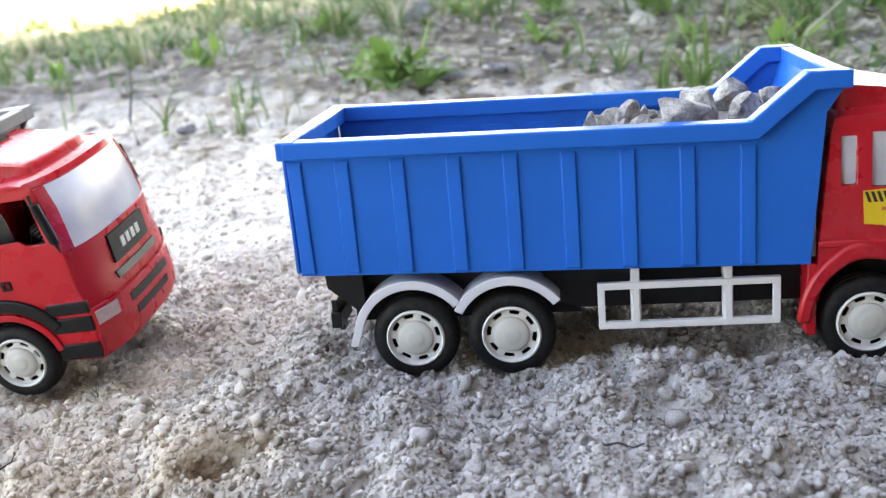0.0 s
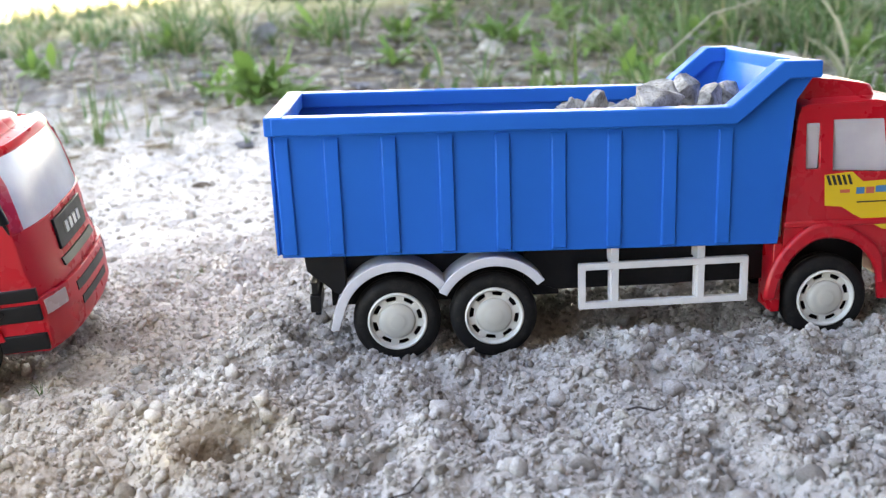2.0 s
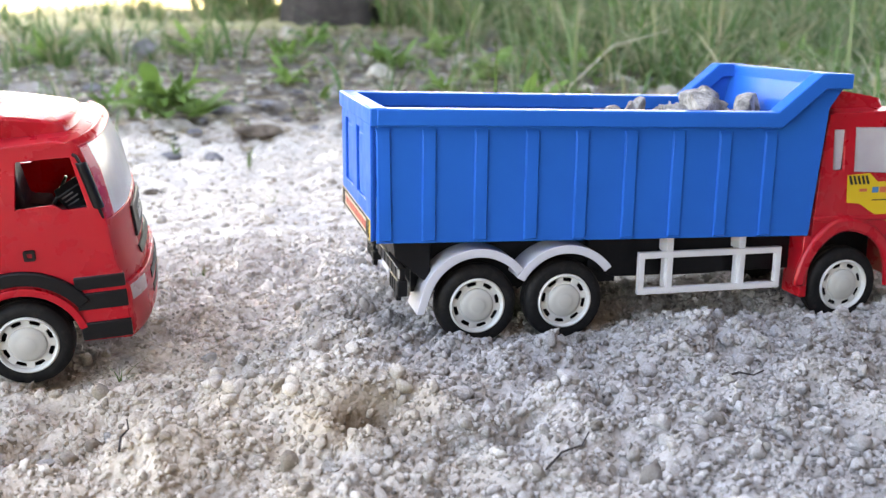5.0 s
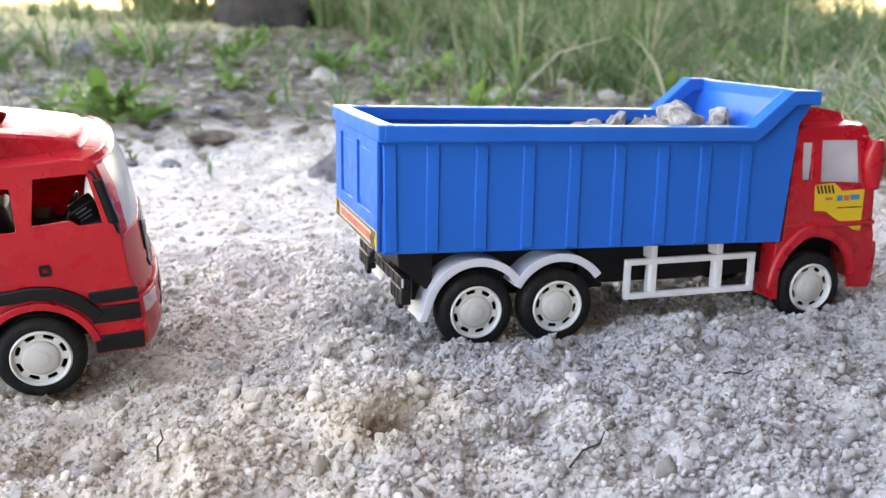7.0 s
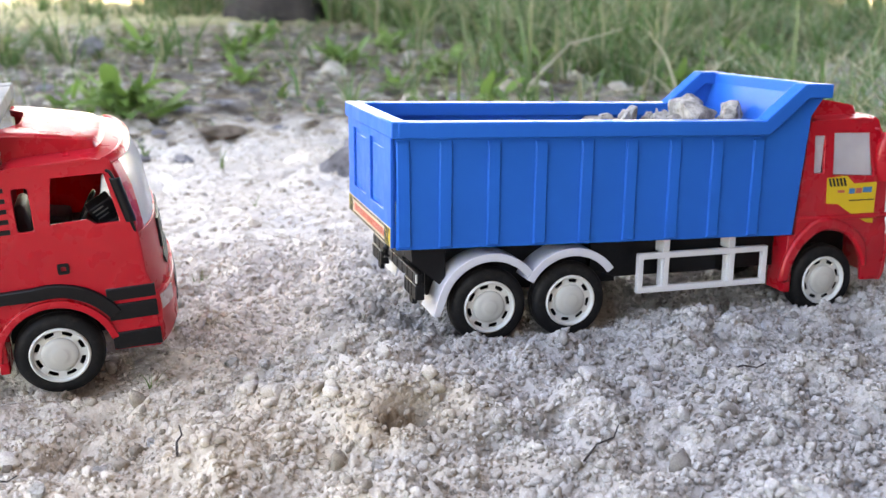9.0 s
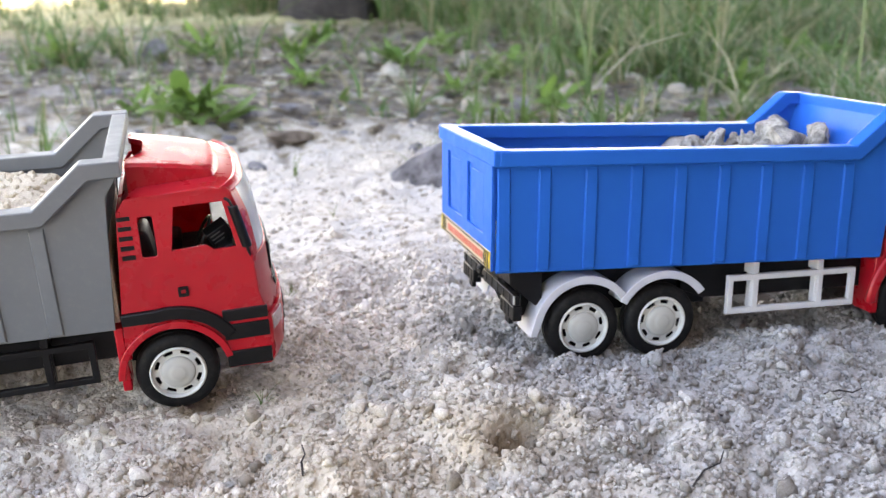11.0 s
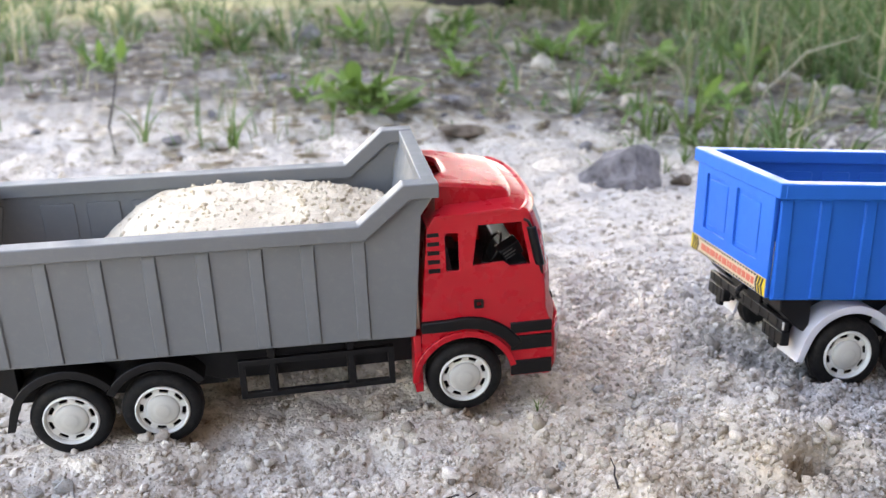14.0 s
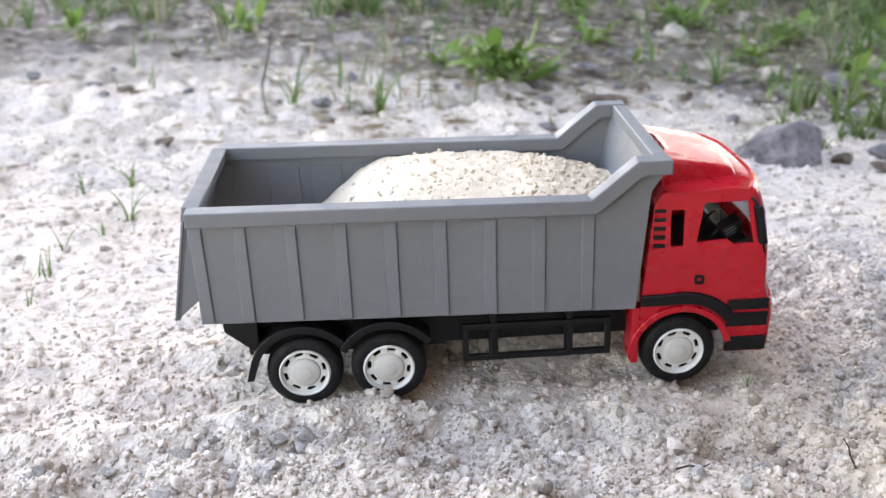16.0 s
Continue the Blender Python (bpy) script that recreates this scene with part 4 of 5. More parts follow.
def truck_thing(name, m, label, body_mat, trim, guard_mat, guard_label):
    t = empty(name, m @ Matrix.Translation((0, 0.067, -R_TYRE)))
    tagged(t, label, "toy truck", "toy dump trucks")
    chassis(t, not trim)
    for s in (-1, 1):
        for x in AXLES:
            wheel(t, x, R_TYRE, s)
        fender(t, AXLES[0], R_TYRE, 186, 38, s, guard_mat, guard_label + " fender")
        fender(t, AXLES[1], R_TYRE, 152, 36, s, guard_mat, guard_label + " fender")
        side_steps(t, guard_mat if trim else WHITE, s, guard_label + " side guard")
    dump_body(t, body_mat, "ribbed dump body of moulded plastic")
    return t


BLUE_POSE = pose(0.6433, 0.4457, 0.0939, -3.05, 0.11, -11.62)
GREY_POSE = pose(0.1161, 0.5659, 0.0607, 2.74, -4.06, -10.74)
blue_truck = truck_thing("toy_dump_truck", BLUE_POSE, "red and blue plastic toy dump truck loaded with rubble stones", BLUE, False, SILVER, "white plastic")
cab(blue_truck, False, WIN_BLUE, "red plastic cab with a yellow sticker on the door", True)
tailgate(blue_truck, BLUE, "closed blue tailgate with two moulded panels", 0, True)
grey_truck = truck_thing("toy_dump_truck", GREY_POSE, "red and grey plastic toy dump truck heaped with pale sand", GREY, True, BLACK, "black plastic")
cab(grey_truck, True, WIN_GREY, "red plastic cab with open window holes and black trim", False)
tailgate(grey_truck, GREY, "grey tailgate hanging slightly open at its foot", 11, False)

# yellow door sticker of the blue truck, both doors
for s in (-1, 1):
    door = [(0.2690, 0.0860), (0.2690, 0.1050), (0.2860, 0.1062), (0.2930, 0.1000), (0.3130, 0.1005), (0.3130, 0.0690), (0.3010, 0.0700), (0.2850, 0.0800), (0.2790, 0.0850)]
    st = part("door_sticker", plate(door, *sorted((s * 0.0665, s * 0.0669))), YELLOW, blue_truck, "yellow door sticker with black stripes and unreadable bars", 0, None)
    for k in range(5):
        a = 0.2700 + 0.0032 * k
        part("stripe", plate([(a + 0.0020, 0.0985), (a + 0.0038, 0.0985), (a + 0.0016, 0.1046), (a - 0.0002, 0.1046)], *sorted((s * 0.0668, s * 0.0671))), INK, st, "", 0, None)
    for a, c, z0, z1, mm in ((0.2890, 0.2940, 0.0925, 0.0965, BLUE_INK), (0.2950, 0.3000, 0.0925, 0.0965, RED_INK), (0.3010, 0.3090, 0.0930, 0.0970, BLUE_INK), (0.2790, 0.2850, 0.0935, 0.0955, RED_INK), (0.2890, 0.3110, 0.0870, 0.0878, INK)):
        part("print_bar", box(a, c, *sorted((s * 0.0668, s * 0.0671)), z0, z1), mm, st, "", 0, None)


def set_back(ob, by):
    """The blue truck's cab stands further back over its front axle."""
    if ob.type == 'MESH':
        for v in ob.data.vertices:
            x, z = v.co.x, v.co.z
            up = max(min(1.0, max(0.0, (z - 0.060) / 0.030)), min(1.0, max(0.0, (x - 0.298) / 0.015)))
            v.co.x = x - by * min(1.0, max(0.0, (x - 0.243) / 0.015)) * up
    for kid in ob.children:
        set_back(kid, by)


for ob in list(blue_truck.children):
    if ob.name.split(".")[0] in ("cab", "door_sticker"):
        set_back(ob, 0.0088)


# ---------------------------------------------------------------- loads
def in_truck(m, x, y, z):
    """From the dump body's own measures (without its tilt) to the world."""
    return m @ Matrix.Translation((0, 0.067, -R_TYRE)) @ Vector((x, y, z - 0.023 * (x + 0.065)))


def heap(name, m, fn, material, label, category, nx=90, ny=46, x0=-0.062, x1=0.236):
    xs_, ys_ = np.linspace(x0, x1, nx), np.linspace(-0.0648, 0.0648, ny)
    pts = []
    for x in xs_:
        for y in ys_:
            pts.append(in_truck(m, x, y, fn(x, y))[:])
    n = len(pts)
    low = []
    for x in xs_:
        for y in ys_:
            low.append(in_truck(m, x, y, 0.0746)[:])
    v = np.array(pts + low)
    i = np.arange(n).reshape(nx, ny)
    f = [np.stack([i[:-1, :-1], i[1:, :-1], i[1:, 1:], i[:-1, 1:]], -1).reshape(-1, 4)]
    f.append(f[0][:, ::-1] + n)
    ring = np.concatenate([i[:, 0], i[-1, 1:], i[-2::-1, -1], i[0, -2:0:-1]])
    nxt = np.roll(ring, -1)
    f.append(np.stack([ring, ring + n, nxt + n, nxt], -1))
    ob = new(name, np_mesh(name, v, np.concatenate(f), material))
    return tagged(ob, label, category, kind="stuff")


def sand_top(x, y):
    rise = np.clip((x + 0.030 + 0.10 * (y + 0.02)) / 0.105, 0, 1)
    rise = rise * rise * (3 - 2 * rise)
    mound = 0.0765 + rise * (0.0690 + 0.009 * bell(x - 0.125, 0.085) - 0.009 * (abs(y) / 0.065) ** 2.5 - 0.009 * np.clip((x - 0.19) / 0.04, 0, 1))
    return mound + 0.0020 * (lattice_noise(x, y, 0.009) - 0.5) + 0.0046 * (lattice_noise(x, y, 0.030) - 0.5) + 0.0016 * (lattice_noise(x, y, 0.0045) - 0.5)


def rubble_top(x, y):
    rise = np.clip((x - 0.035) / 0.09, 0, 1)
    return 0.0765 + rise * 0.0655 + 0.008 * (lattice_noise(x, y, 0.02) - 0.5)


sand = heap("sand_load", GREY_POSE, sand_top, SAND, "cream-coloured sand heaped in the grey dump body", "sand", 220, 100)
rub = heap("rubble_fill", BLUE_POSE, rubble_top, GRAVEL, "fine earth and grit between the stones in the blue body", "rubble")
n = 600
px, py = RNG.uniform(0.02, 0.225, n), RNG.uniform(-0.06, 0.06, n)
ps = RNG.gamma(2.0, 0.0003, n) + 0.0004
ps[:120] = RNG.uniform(0.0010, 0.0028, 120)
px[:120] = RNG.uniform(0.16, 0.226, 120)
px[120:] = 0.02 + 0.20 * RNG.random(n - 120) ** 0.7
pl = np.array([in_truck(GREY_POSE, a, c, sand_top(a, c) + q * 0.15)[:] for a, c, q in zip(px, py, ps)])
v, f = lumps(pl, ps, ICO_V, ICO_F, 0.25)
tagged(new("sand_lumps", np_mesh("sand_lumps", v, f, SAND)), "small lumps lying on the heaped sand", "sand", kind="stuff")

r = random.Random(11)
load = [(0.165, -0.036, 0.046, 0.019), (0.200, -0.026, 0.028, 0.019), (0.114, -0.030, 0.019, 0.021), (0.222, -0.040, 0.022, 0.017), (0.224, 0.010, 0.020, 0.018), (0.140, -0.046, 0.020, 0.014), (0.135, 0.010, 0.024, 0.019), (0.090, -0.044, 0.018, 0.011), (0.205, 0.034, 0.026, 0.020), (0.100, 0.020, 0.020, 0.014), (0.182, 0.008, 0.030, 0.022)]
for k in range(80):
    load.append((r.uniform(0.060, 0.226), r.uniform(-0.058, 0.058), r.uniform(0.007, 0.017), r.uniform(0.006, 0.012)))
for k, (a, c, w, h) in enumerate(load):
    p = in_truck(BLUE_POSE, a, c, float(rubble_top(a, c)))
    lift = 0.003 if k < 11 else 0.0
    stone_thing("rubble_stone", p.x, p.y, (w, w * r.uniform(0.7, 1.0), h * 1.35), STONE if k % 4 == 3 else RUBBLE, "rough grey and white rubble stone in the blue truck", 100 + k, "stone", "rubble stones in the blue truck", r.uniform(0, 360), 0.2, p.z + lift - 0.002, 1.0)


# ---------------------------------------------------------------- stones on the ground
r = random.Random(5)
NEAR_ROCKS = [("rock", 0.925, 1.185, (0.060, 0.050, 0.050), DARK_ROCK, "dark broken stone beside the grey rock", 22, 70),
         ("rock", 0.965, 1.150, (0.050, 0.045, 0.040), BROWN_ROCK, "dark brown stone beside the grey rock", 23, 10),
         ("rock", 0.985, 1.085, (0.075, 0.050, 0.030), BROWN_ROCK, "flat dark stone on bare earth", 24, 0),
         ("rock", 1.045, 1.170, (0.070, 0.055, 0.050), DARK_ROCK, "dark stone in short grass", 25, 40),
         ("rock", 0.815, 1.660, (0.150, 0.080, 0.055), BROWN_ROCK, "flaking brown clod at the litter's edge", 26, 8),
         ("rock", 0.800, 1.960, (0.085, 0.070, 0.060), DARK_ROCK, "grey weathered stone in the litter", 27, 60),
         ("rock", 0.900, 1.990, (0.070, 0.060, 0.045), DARK_ROCK, "grey stone in the litter", 28, 20),
         ("rock", 1.430, 3.640, (0.130, 0.100, 0.150), PALE_ROCK, "pale tan rock before the grass", 29, 0),
         ("rock", 1.570, 1.900, (0.120, 0.090, 0.100), PALE_ROCK, "pale rock among tall grass", 30, 35),
         ]
FAR_ROCKS = [
         ("rock", 1.690, 1.960, (0.070, 0.060, 0.060), PALE_ROCK, "small pale rock among tall grass", 31, 0),
         ("rock", 0.680, 2.600, (0.045, 0.035, 0.050), PALE_ROCK, "small white stone in the litter", 32, 0),
         ("rock", 0.425, 2.490, (0.110, 0.060, 0.020), PALE_ROCK, "flat pale stone on dark soil", 33, 12),
         ("rock", 2.820, 2.850, (0.200, 0.100, 0.060), DARK_ROCK, "flat bluish stone behind tall grass", 34, 0),
         ("rock", 2.640, 2.920, (0.120, 0.090, 0.090), PALE_ROCK, "pale stone behind tall grass", 35, 0),
         ("rock", 0.805, 3.060, (0.150, 0.100, 0.110), DARK_ROCK, "dark hump of stone before the sunlit ground", 36, 15),
         ("rock", 3.900, 4.700, (0.300, 0.200, 0.160), PALE_ROCK, "pale rock far behind the grass", 37, 0),
         ("rock", 0.310, 1.930, (0.060, 0.050, 0.035), PALE_ROCK, "pale stone on dark soil", 38, 0),
         ("clod", -0.005, 1.590, (0.050, 0.030, 0.030), BROWN_ROCK, "mossy brown clod on pale earth", 39, 0),
         ("clod", 0.545, 1.150, (0.030, 0.018, 0.012), BROWN_ROCK, "small dark clod on pale earth", 40, 0)]
# broken block with a sharp ridge and two flat faces
bm = bmesh.new()
for p in ((-0.068, -0.008, -0.01), (0.000, -0.048, -0.01), (0.056, -0.022, -0.01), (0.060, 0.040, -0.01), (-0.050, 0.045, -0.01), (-0.040, 0.000, 0.034), (0.012, -0.014, 0.064), (0.050, -0.004, 0.050), (0.045, 0.030, 0.055), (-0.020, 0.036, 0.040), (-0.064, 0.012, 0.012), (0.004, -0.046, 0.018)):
    bm.verts.new(p)
bmesh.ops.convex_hull(bm, input=bm.verts)
bmesh.ops.subdivide_edges(bm, edges=bm.edges, cuts=3, use_grid_fill=True)
rr = random.Random(77)
for v in bm.verts:
    v.co += Vector((rr.uniform(-1, 1), rr.uniform(-1, 1), rr.uniform(-1, 1))) * 0.0016
block = new("rock", mesh_of(bm, "rock", DARK_ROCK, 24))
block.matrix_world = pose(0.870, 1.165, float(height(0.870, 1.165)), 0, 0, -12)
tagged(block, "grey angular rock with a pale face on bare earth", "rock")
for name, x, y, size, material, label, seed, turn in NEAR_ROCKS + FAR_ROCKS:
    stone_thing(name, x, y, size, material, label, seed, "rock" if name == "rock" else "clod", "", turn, 0.25, boxy=0.55 if size[0] > 0.12 else 0.85)
for k in range(90):
    x, y = r.uniform(-0.15, 1.25), r.uniform(0.20, 0.52)
    if y > 0.44 - 0.2 * (x - 0.64) and x > 0.55:
        y = r.uniform(0.20, 0.37 - 0.2 * max(0, x - 0.64))
    if x < 0.45 and y > 0.49:
        y -= 0.08
    w = r.uniform(0.007, 0.013)
    stone_thing("stone", x, y, (w, w * r.uniform(0.7, 1), w * r.uniform(0.6, 0.9)), STONE, "pale dried clod lying on the gravel", 300 + k, "stone", "loose stones on the gravel", r.uniform(0, 360), 0.3, None, 0.9)
for k in range(210):
    x, y = r.uniform(-0.8, 1.7), r.uniform(1.40, 2.9)
    if x < 0.5 and r.random() < 0.6:
        x = r.uniform(0.5, 1.7)
    w = r.uniform(0.015, 0.055)
    stone_thing("clod", x, y, (w, w * r.uniform(0.5, 1), w * r.uniform(0.3, 0.6)), r.choice((BROWN_ROCK, DARK_ROCK, DARK_ROCK, PALE_ROCK)), "weathered clod on the darker soil", 500 + k, "clod", "clods on the dark soil", r.uniform(0, 360), 0.3, None, 0.8)

for k in range(70):
    x, y = r.uniform(1.15, 2.9), r.uniform(1.35, 3.3)
    w = r.uniform(0.03, 0.10)
    stone_thing("rock", x, y, (w, w * r.uniform(0.6, 1), w * r.uniform(0.5, 0.8)), r.choice((BROWN_ROCK, DARK_ROCK, DARK_ROCK, PALE_ROCK, PALE_ROCK)), "weathered stone lying between grass tufts", 1200 + k, "rock", "stones among the grass", r.uniform(0, 360), 0.25, None, 0.85)

# ---------------------------------------------------------------- grass
def blades(x, y, h, w, lean, seed, seg=4, base=None, way=None):
    """Bent tapering grass blades as one array; lean: how far the tip falls over, in shares of its height."""
    g = np.random.default_rng(seed)
    n = len(x)
    a = g.uniform(0, 2 * np.pi, n) if way is None else way
    bend = np.abs(g.normal(lean, lean * 0.6, n))
    z0 = (height(x, y) if base is None else base) - 0.004
    side = a + np.pi / 2 + g.normal(0, 0.5, n)
    vs = []
    for k in range(seg + 1):
        u = k / seg
        cx = x + np.cos(a) * h * bend * u ** 2.1
        cy = y + np.sin(a) * h * bend * u ** 2.1
        cz = z0 + h * (u - 0.28 * np.minimum(bend, 1.6) * u ** 2.4)
        ww = w * (1 - u ** 1.6) * 0.5 + w * 0.03
        for s in (-1, 1):
            vs.append(np.stack([cx + s * np.cos(side) * ww, cy + s * np.sin(side) * ww, cz], -1))
    v = np.stack(vs, 1).reshape(-1, 3)
    k = 2 * (seg + 1)
    f = np.array([[2 * j, 2 * j + 1, 2 * j + 3, 2 * j + 2] for j in range(seg)])
    return v, (f[None] + (np.arange(n) * k)[:, None, None]).reshape(-1, 4)


def grass_share(x, y):
    edge = np.interp(x, [-3, -0.4, 0.3, 0.6, 1.00, 1.12, 1.24, 1.45, 3.0], [2.7, 2.62, 2.72, 2.80, 2.30, 1.45, 0.80, 0.68, 0.62]) + (0.12 + 0.23 * (x < 1.0)) * (lattice_noise(x, y, 0.3) - 0.5)
    s = 1 / (1 + np.exp((edge - y) / 0.07))
    bare = np.clip((x - 0.50 - 0.10 * (y - 2.2)) / 0.25, 0, 1) * np.clip((1.75 + 0.20 * (y - 2.2) - x) / 0.35, 0, 1)
    s = s * (1 - 0.88 * bare * (y > 1.9) * (y < 4.8))
    right = np.clip((x - 1.05) / 0.25, 0, 1) * np.clip((3.7 - y) / 0.5, 0, 1)
    s = s * (1 - right * (0.05 + 0.75 * np.clip((0.50 - lattice_noise(x, y, 0.30)) * 6, 0, 1)))
    return s * np.clip((lattice_noise(x, y, 0.16) - 0.36) * 2.2, 0.02, 1) * np.clip(1.15 - (y - 2.6) * 0.22 * (x < 1.0), 0.15, 1)


g = np.random.default_rng(21)


def tufts(cx, cy, count, tall, spread, seed):
    """Clumps of blades that fan out from their roots."""
    g = np.random.default_rng(seed)
    k = np.repeat(np.arange(len(cx)), count)
    n = len(k)
    a = g.uniform(0, 2 * np.pi, n)
    d = np.abs(g.normal(0, 1, n)) * spread[k]
    h = tall[k] * g.uniform(0.45, 1.15, n)
    return blades(cx[k] + np.cos(a) * d, cy[k] + np.sin(a) * d, h, g.uniform(0.0035, 0.0110, n), 1.05, seed + 1, 4, None, a + g.normal(0, 0.5, n))


n = 6600
x = g.uniform(-2.4, 5.0, n); y = g.uniform(0.6, 5.8, n)
keep = g.random(n) < grass_share(x, y)
x, y = x[keep], y[keep]
tall = g.uniform(0.08, 0.24, len(x)) * (0.6 + 0.8 * lattice_noise(x, y, 0.35)) * (0.9 + 0.75 * np.clip((x - 0.9) / 0.9, 0, 1) * np.clip((y - 1.4) / 1.0, 0.3, 1)) * (1 + 1.3 * np.clip((y - 3.1) / 1.2, 0, 1) * (x > 1.5))
v1, f1 = tufts(x, y, g.integers(6, 19, len(x)), tall, g.uniform(0.006, 0.030, len(x)), 22)
# taller clumps closing the view on the bank
xb, yb = g.uniform(2.0, 5.2, 340), g.uniform(2.1, 5.2, 340)
vb, fb = tufts(xb, yb, g.integers(8, 20, 340), g.uniform(0.22, 0.50, 340), g.uniform(0.010, 0.05, 340), 29)
# sparse short blades in front of the thick grass
n2 = 3000
x2 = g.uniform(-1.5, 1.6, n2); y2 = g.uniform(1.7, 2.75, n2)
keep = g.random(n2) < np.clip((lattice_noise(x2, y2, 0.14) - 0.55) * 2.2, 0, 1)
x2, y2 = x2[keep], y2[keep]
v2, f2 = blades(x2, y2, g.uniform(0.03, 0.11, len(x2)), g.uniform(0.002, 0.005, len(x2)), 0.6, 23)
tagged(new("grass", np_mesh("grass", np.concatenate([v1, v2, vb]), np.concatenate([f1, f2 + len(v1), fb + len(v1) + len(v2)]), GRASS)), "tall wild grass, green mixed with dry straw blades", "grass", kind="stuff")

# low leafy ground cover under the grass on the right-hand bank
n3 = 9000
x3 = g.uniform(0.9, 3.4, n3); y3 = g.uniform(0.65, 4.2, n3)
keep = g.random(n3) < np.clip(grass_share(x3, y3) * 1.2, 0, 1)
x3, y3 = x3[keep], y3[keep]
v3, f3 = blades(x3, y3, g.uniform(0.02, 0.07, len(x3)), g.uniform(0.008, 0.020, len(x3)), 0.9, 24, 3)
tagged(new("ground_cover", np_mesh("ground_cover", v3, f3, SPROUT)), "low broad-leaved weeds between the grass", "weeds", kind="stuff")

# fallen leaves and scraps of bark
n4 = 24000
x4 = g.uniform(-1.2, 3.4, n4); y4 = g.uniform(1.35, 4.2, n4)
keep = g.random(n4) < np.clip((y4 - 1.3 + 0.8 * (lattice_noise(x4, y4, 0.3) - 0.5)) / 0.9, 0, 1) * np.clip((x4 + 0.15) / 0.95, 0.10, 1)
x4, y4 = x4[keep], y4[keep]
k4 = len(x4)
ang, ln, wd = g.uniform(0, 6.28, k4), g.uniform(0.008, 0.034, k4), g.uniform(0.005, 0.016, k4)
z4 = height(x4, y4) + g.uniform(0.001, 0.006, k4)
shape = np.array([[-1, 0, 0.15], [-0.3, -0.5, 0.0], [0.5, -0.42, 0.05], [1, 0, 0.3], [0.4, 0.5, 0.22], [-0.4, 0.46, 0.28]])
lv = np.stack([x4[:, None] + np.cos(ang)[:, None] * shape[:, 0] * ln[:, None] - np.sin(ang)[:, None] * shape[:, 1] * wd[:, None],
               y4[:, None] + np.sin(ang)[:, None] * shape[:, 0] * ln[:, None] + np.cos(ang)[:, None] * shape[:, 1] * wd[:, None],
               z4[:, None] + shape[:, 2] * wd[:, None] * g.uniform(0.2, 1.6, k4)[:, None]], -1).reshape(-1, 3)
lf = (np.array([[0, 1, 2, 3], [0, 3, 4, 5]])[None] + (np.arange(k4) * 6)[:, None, None]).reshape(-1, 4)
tagged(new("leaf_litter", np_mesh("leaf_litter", lv, lf, DRY, False)), "dead leaves and bark scraps on dark soil", "leaf litter", kind="stuff")


def sprout(x, y, size, count, seed, label="small green grass sprout in bare earth", dry=False):
    g = np.random.default_rng(seed)
    e = empty("grass_sprout", pose(x, y, float(height(x, y)) - 0.001))
    tagged(e, label, "grass sprout", "small grass sprouts")
    for k in range(count):
        h = np.array([size * g.uniform(0.6, 1.15)])
        v, f = blades(np.zeros(1) + g.normal(0, size * 0.05), np.zeros(1) + g.normal(0, size * 0.05), h, np.array([size * g.uniform(0.035, 0.06)]), 0.8, seed * 50 + k, 5, np.zeros(1))
        ob = new("blade", np_mesh("blade", v, f, DRY if dry and k == 0 else SPROUT))
        ob.parent = e
    return e


BARE_SPROUTS = [(-0.035, 1.136, 0.070, 5), (-0.099, 1.285, 0.062, 5), (-0.037, 1.312, 0.068, 6), (-0.110, 0.958, 0.048, 6), (-0.112, 0.865, 0.034, 5), (-0.098, 1.032, 0.046, 4), (-0.060, 1.075, 0.040, 3),
                (0.428, 0.503, 0.022, 8), (0.376, 1.700, 0.130, 8), (0.530, 0.770, 0.022, 4), (0.512, 0.715, 0.020, 4), (0.70, 1.30, 0.050, 5), (0.62, 1.45, 0.055, 6)]
EDGE_SPROUTS = [(0.93, 1.235, 0.075, 10), (0.97, 1.255, 0.085, 9), (0.905, 1.25, 0.06, 8), (1.15, 1.42, 0.17, 12),
                                  (0.95, 1.32, 0.060, 9), (1.02, 1.40, 0.080, 12), (0.88, 1.27, 0.045, 7), (1.10, 1.30, 0.090, 12), (0.50, 1.62, 0.05, 5), (0.66, 1.02, 0.022, 3), (1.20, 1.38, 0.14, 10), (1.32, 1.34, 0.15, 10), (1.12, 1.20, 0.07, 6), (1.12, 1.52, 0.12, 14), (1.20, 1.60, 0.14, 14), (1.05, 1.28, 0.07, 9), (0.98, 1.22, 0.05, 8)]
for k, (x, y, s, c) in enumerate(BARE_SPROUTS + EDGE_SPROUTS):
    sprout(x, y, s, c, 60 + k)
sprout(0.230, 1.775, 0.130, 8, 95, "sprout with a dry brown leaf in dark soil", True)


def leaf_mesh(length, width, curl):
    us = [0, 0.12, 0.3, 0.5, 0.7, 0.86, 1]
    ws = [0.10, 0.42, 0.85, 1.0, 0.82, 0.45, 0.04]
    v, f = [], []
    for u, w in zip(us, ws):
        z = length * (0.55 * u - curl * u * u)
        for s in (-1, 0, 1):
            v.append((length * u, s * w * width / 2, z + abs(s) * w * width * 0.14))
    for i in range(len(us) - 1):
        for j in range(2):
            f.append((3 * i + j, 3 * i + 3 + j, 3 * i + 4 + j, 3 * i + 1 + j))
    return np_mesh("leaf", np.array(v), np.array(f), LEAF)


LEAVES = [leaf_mesh(0.085, 0.026, 0.40), leaf_mesh(0.070, 0.028, 0.15), leaf_mesh(0.060, 0.022, -0.25), leaf_mesh(0.095, 0.022, 0.60)]


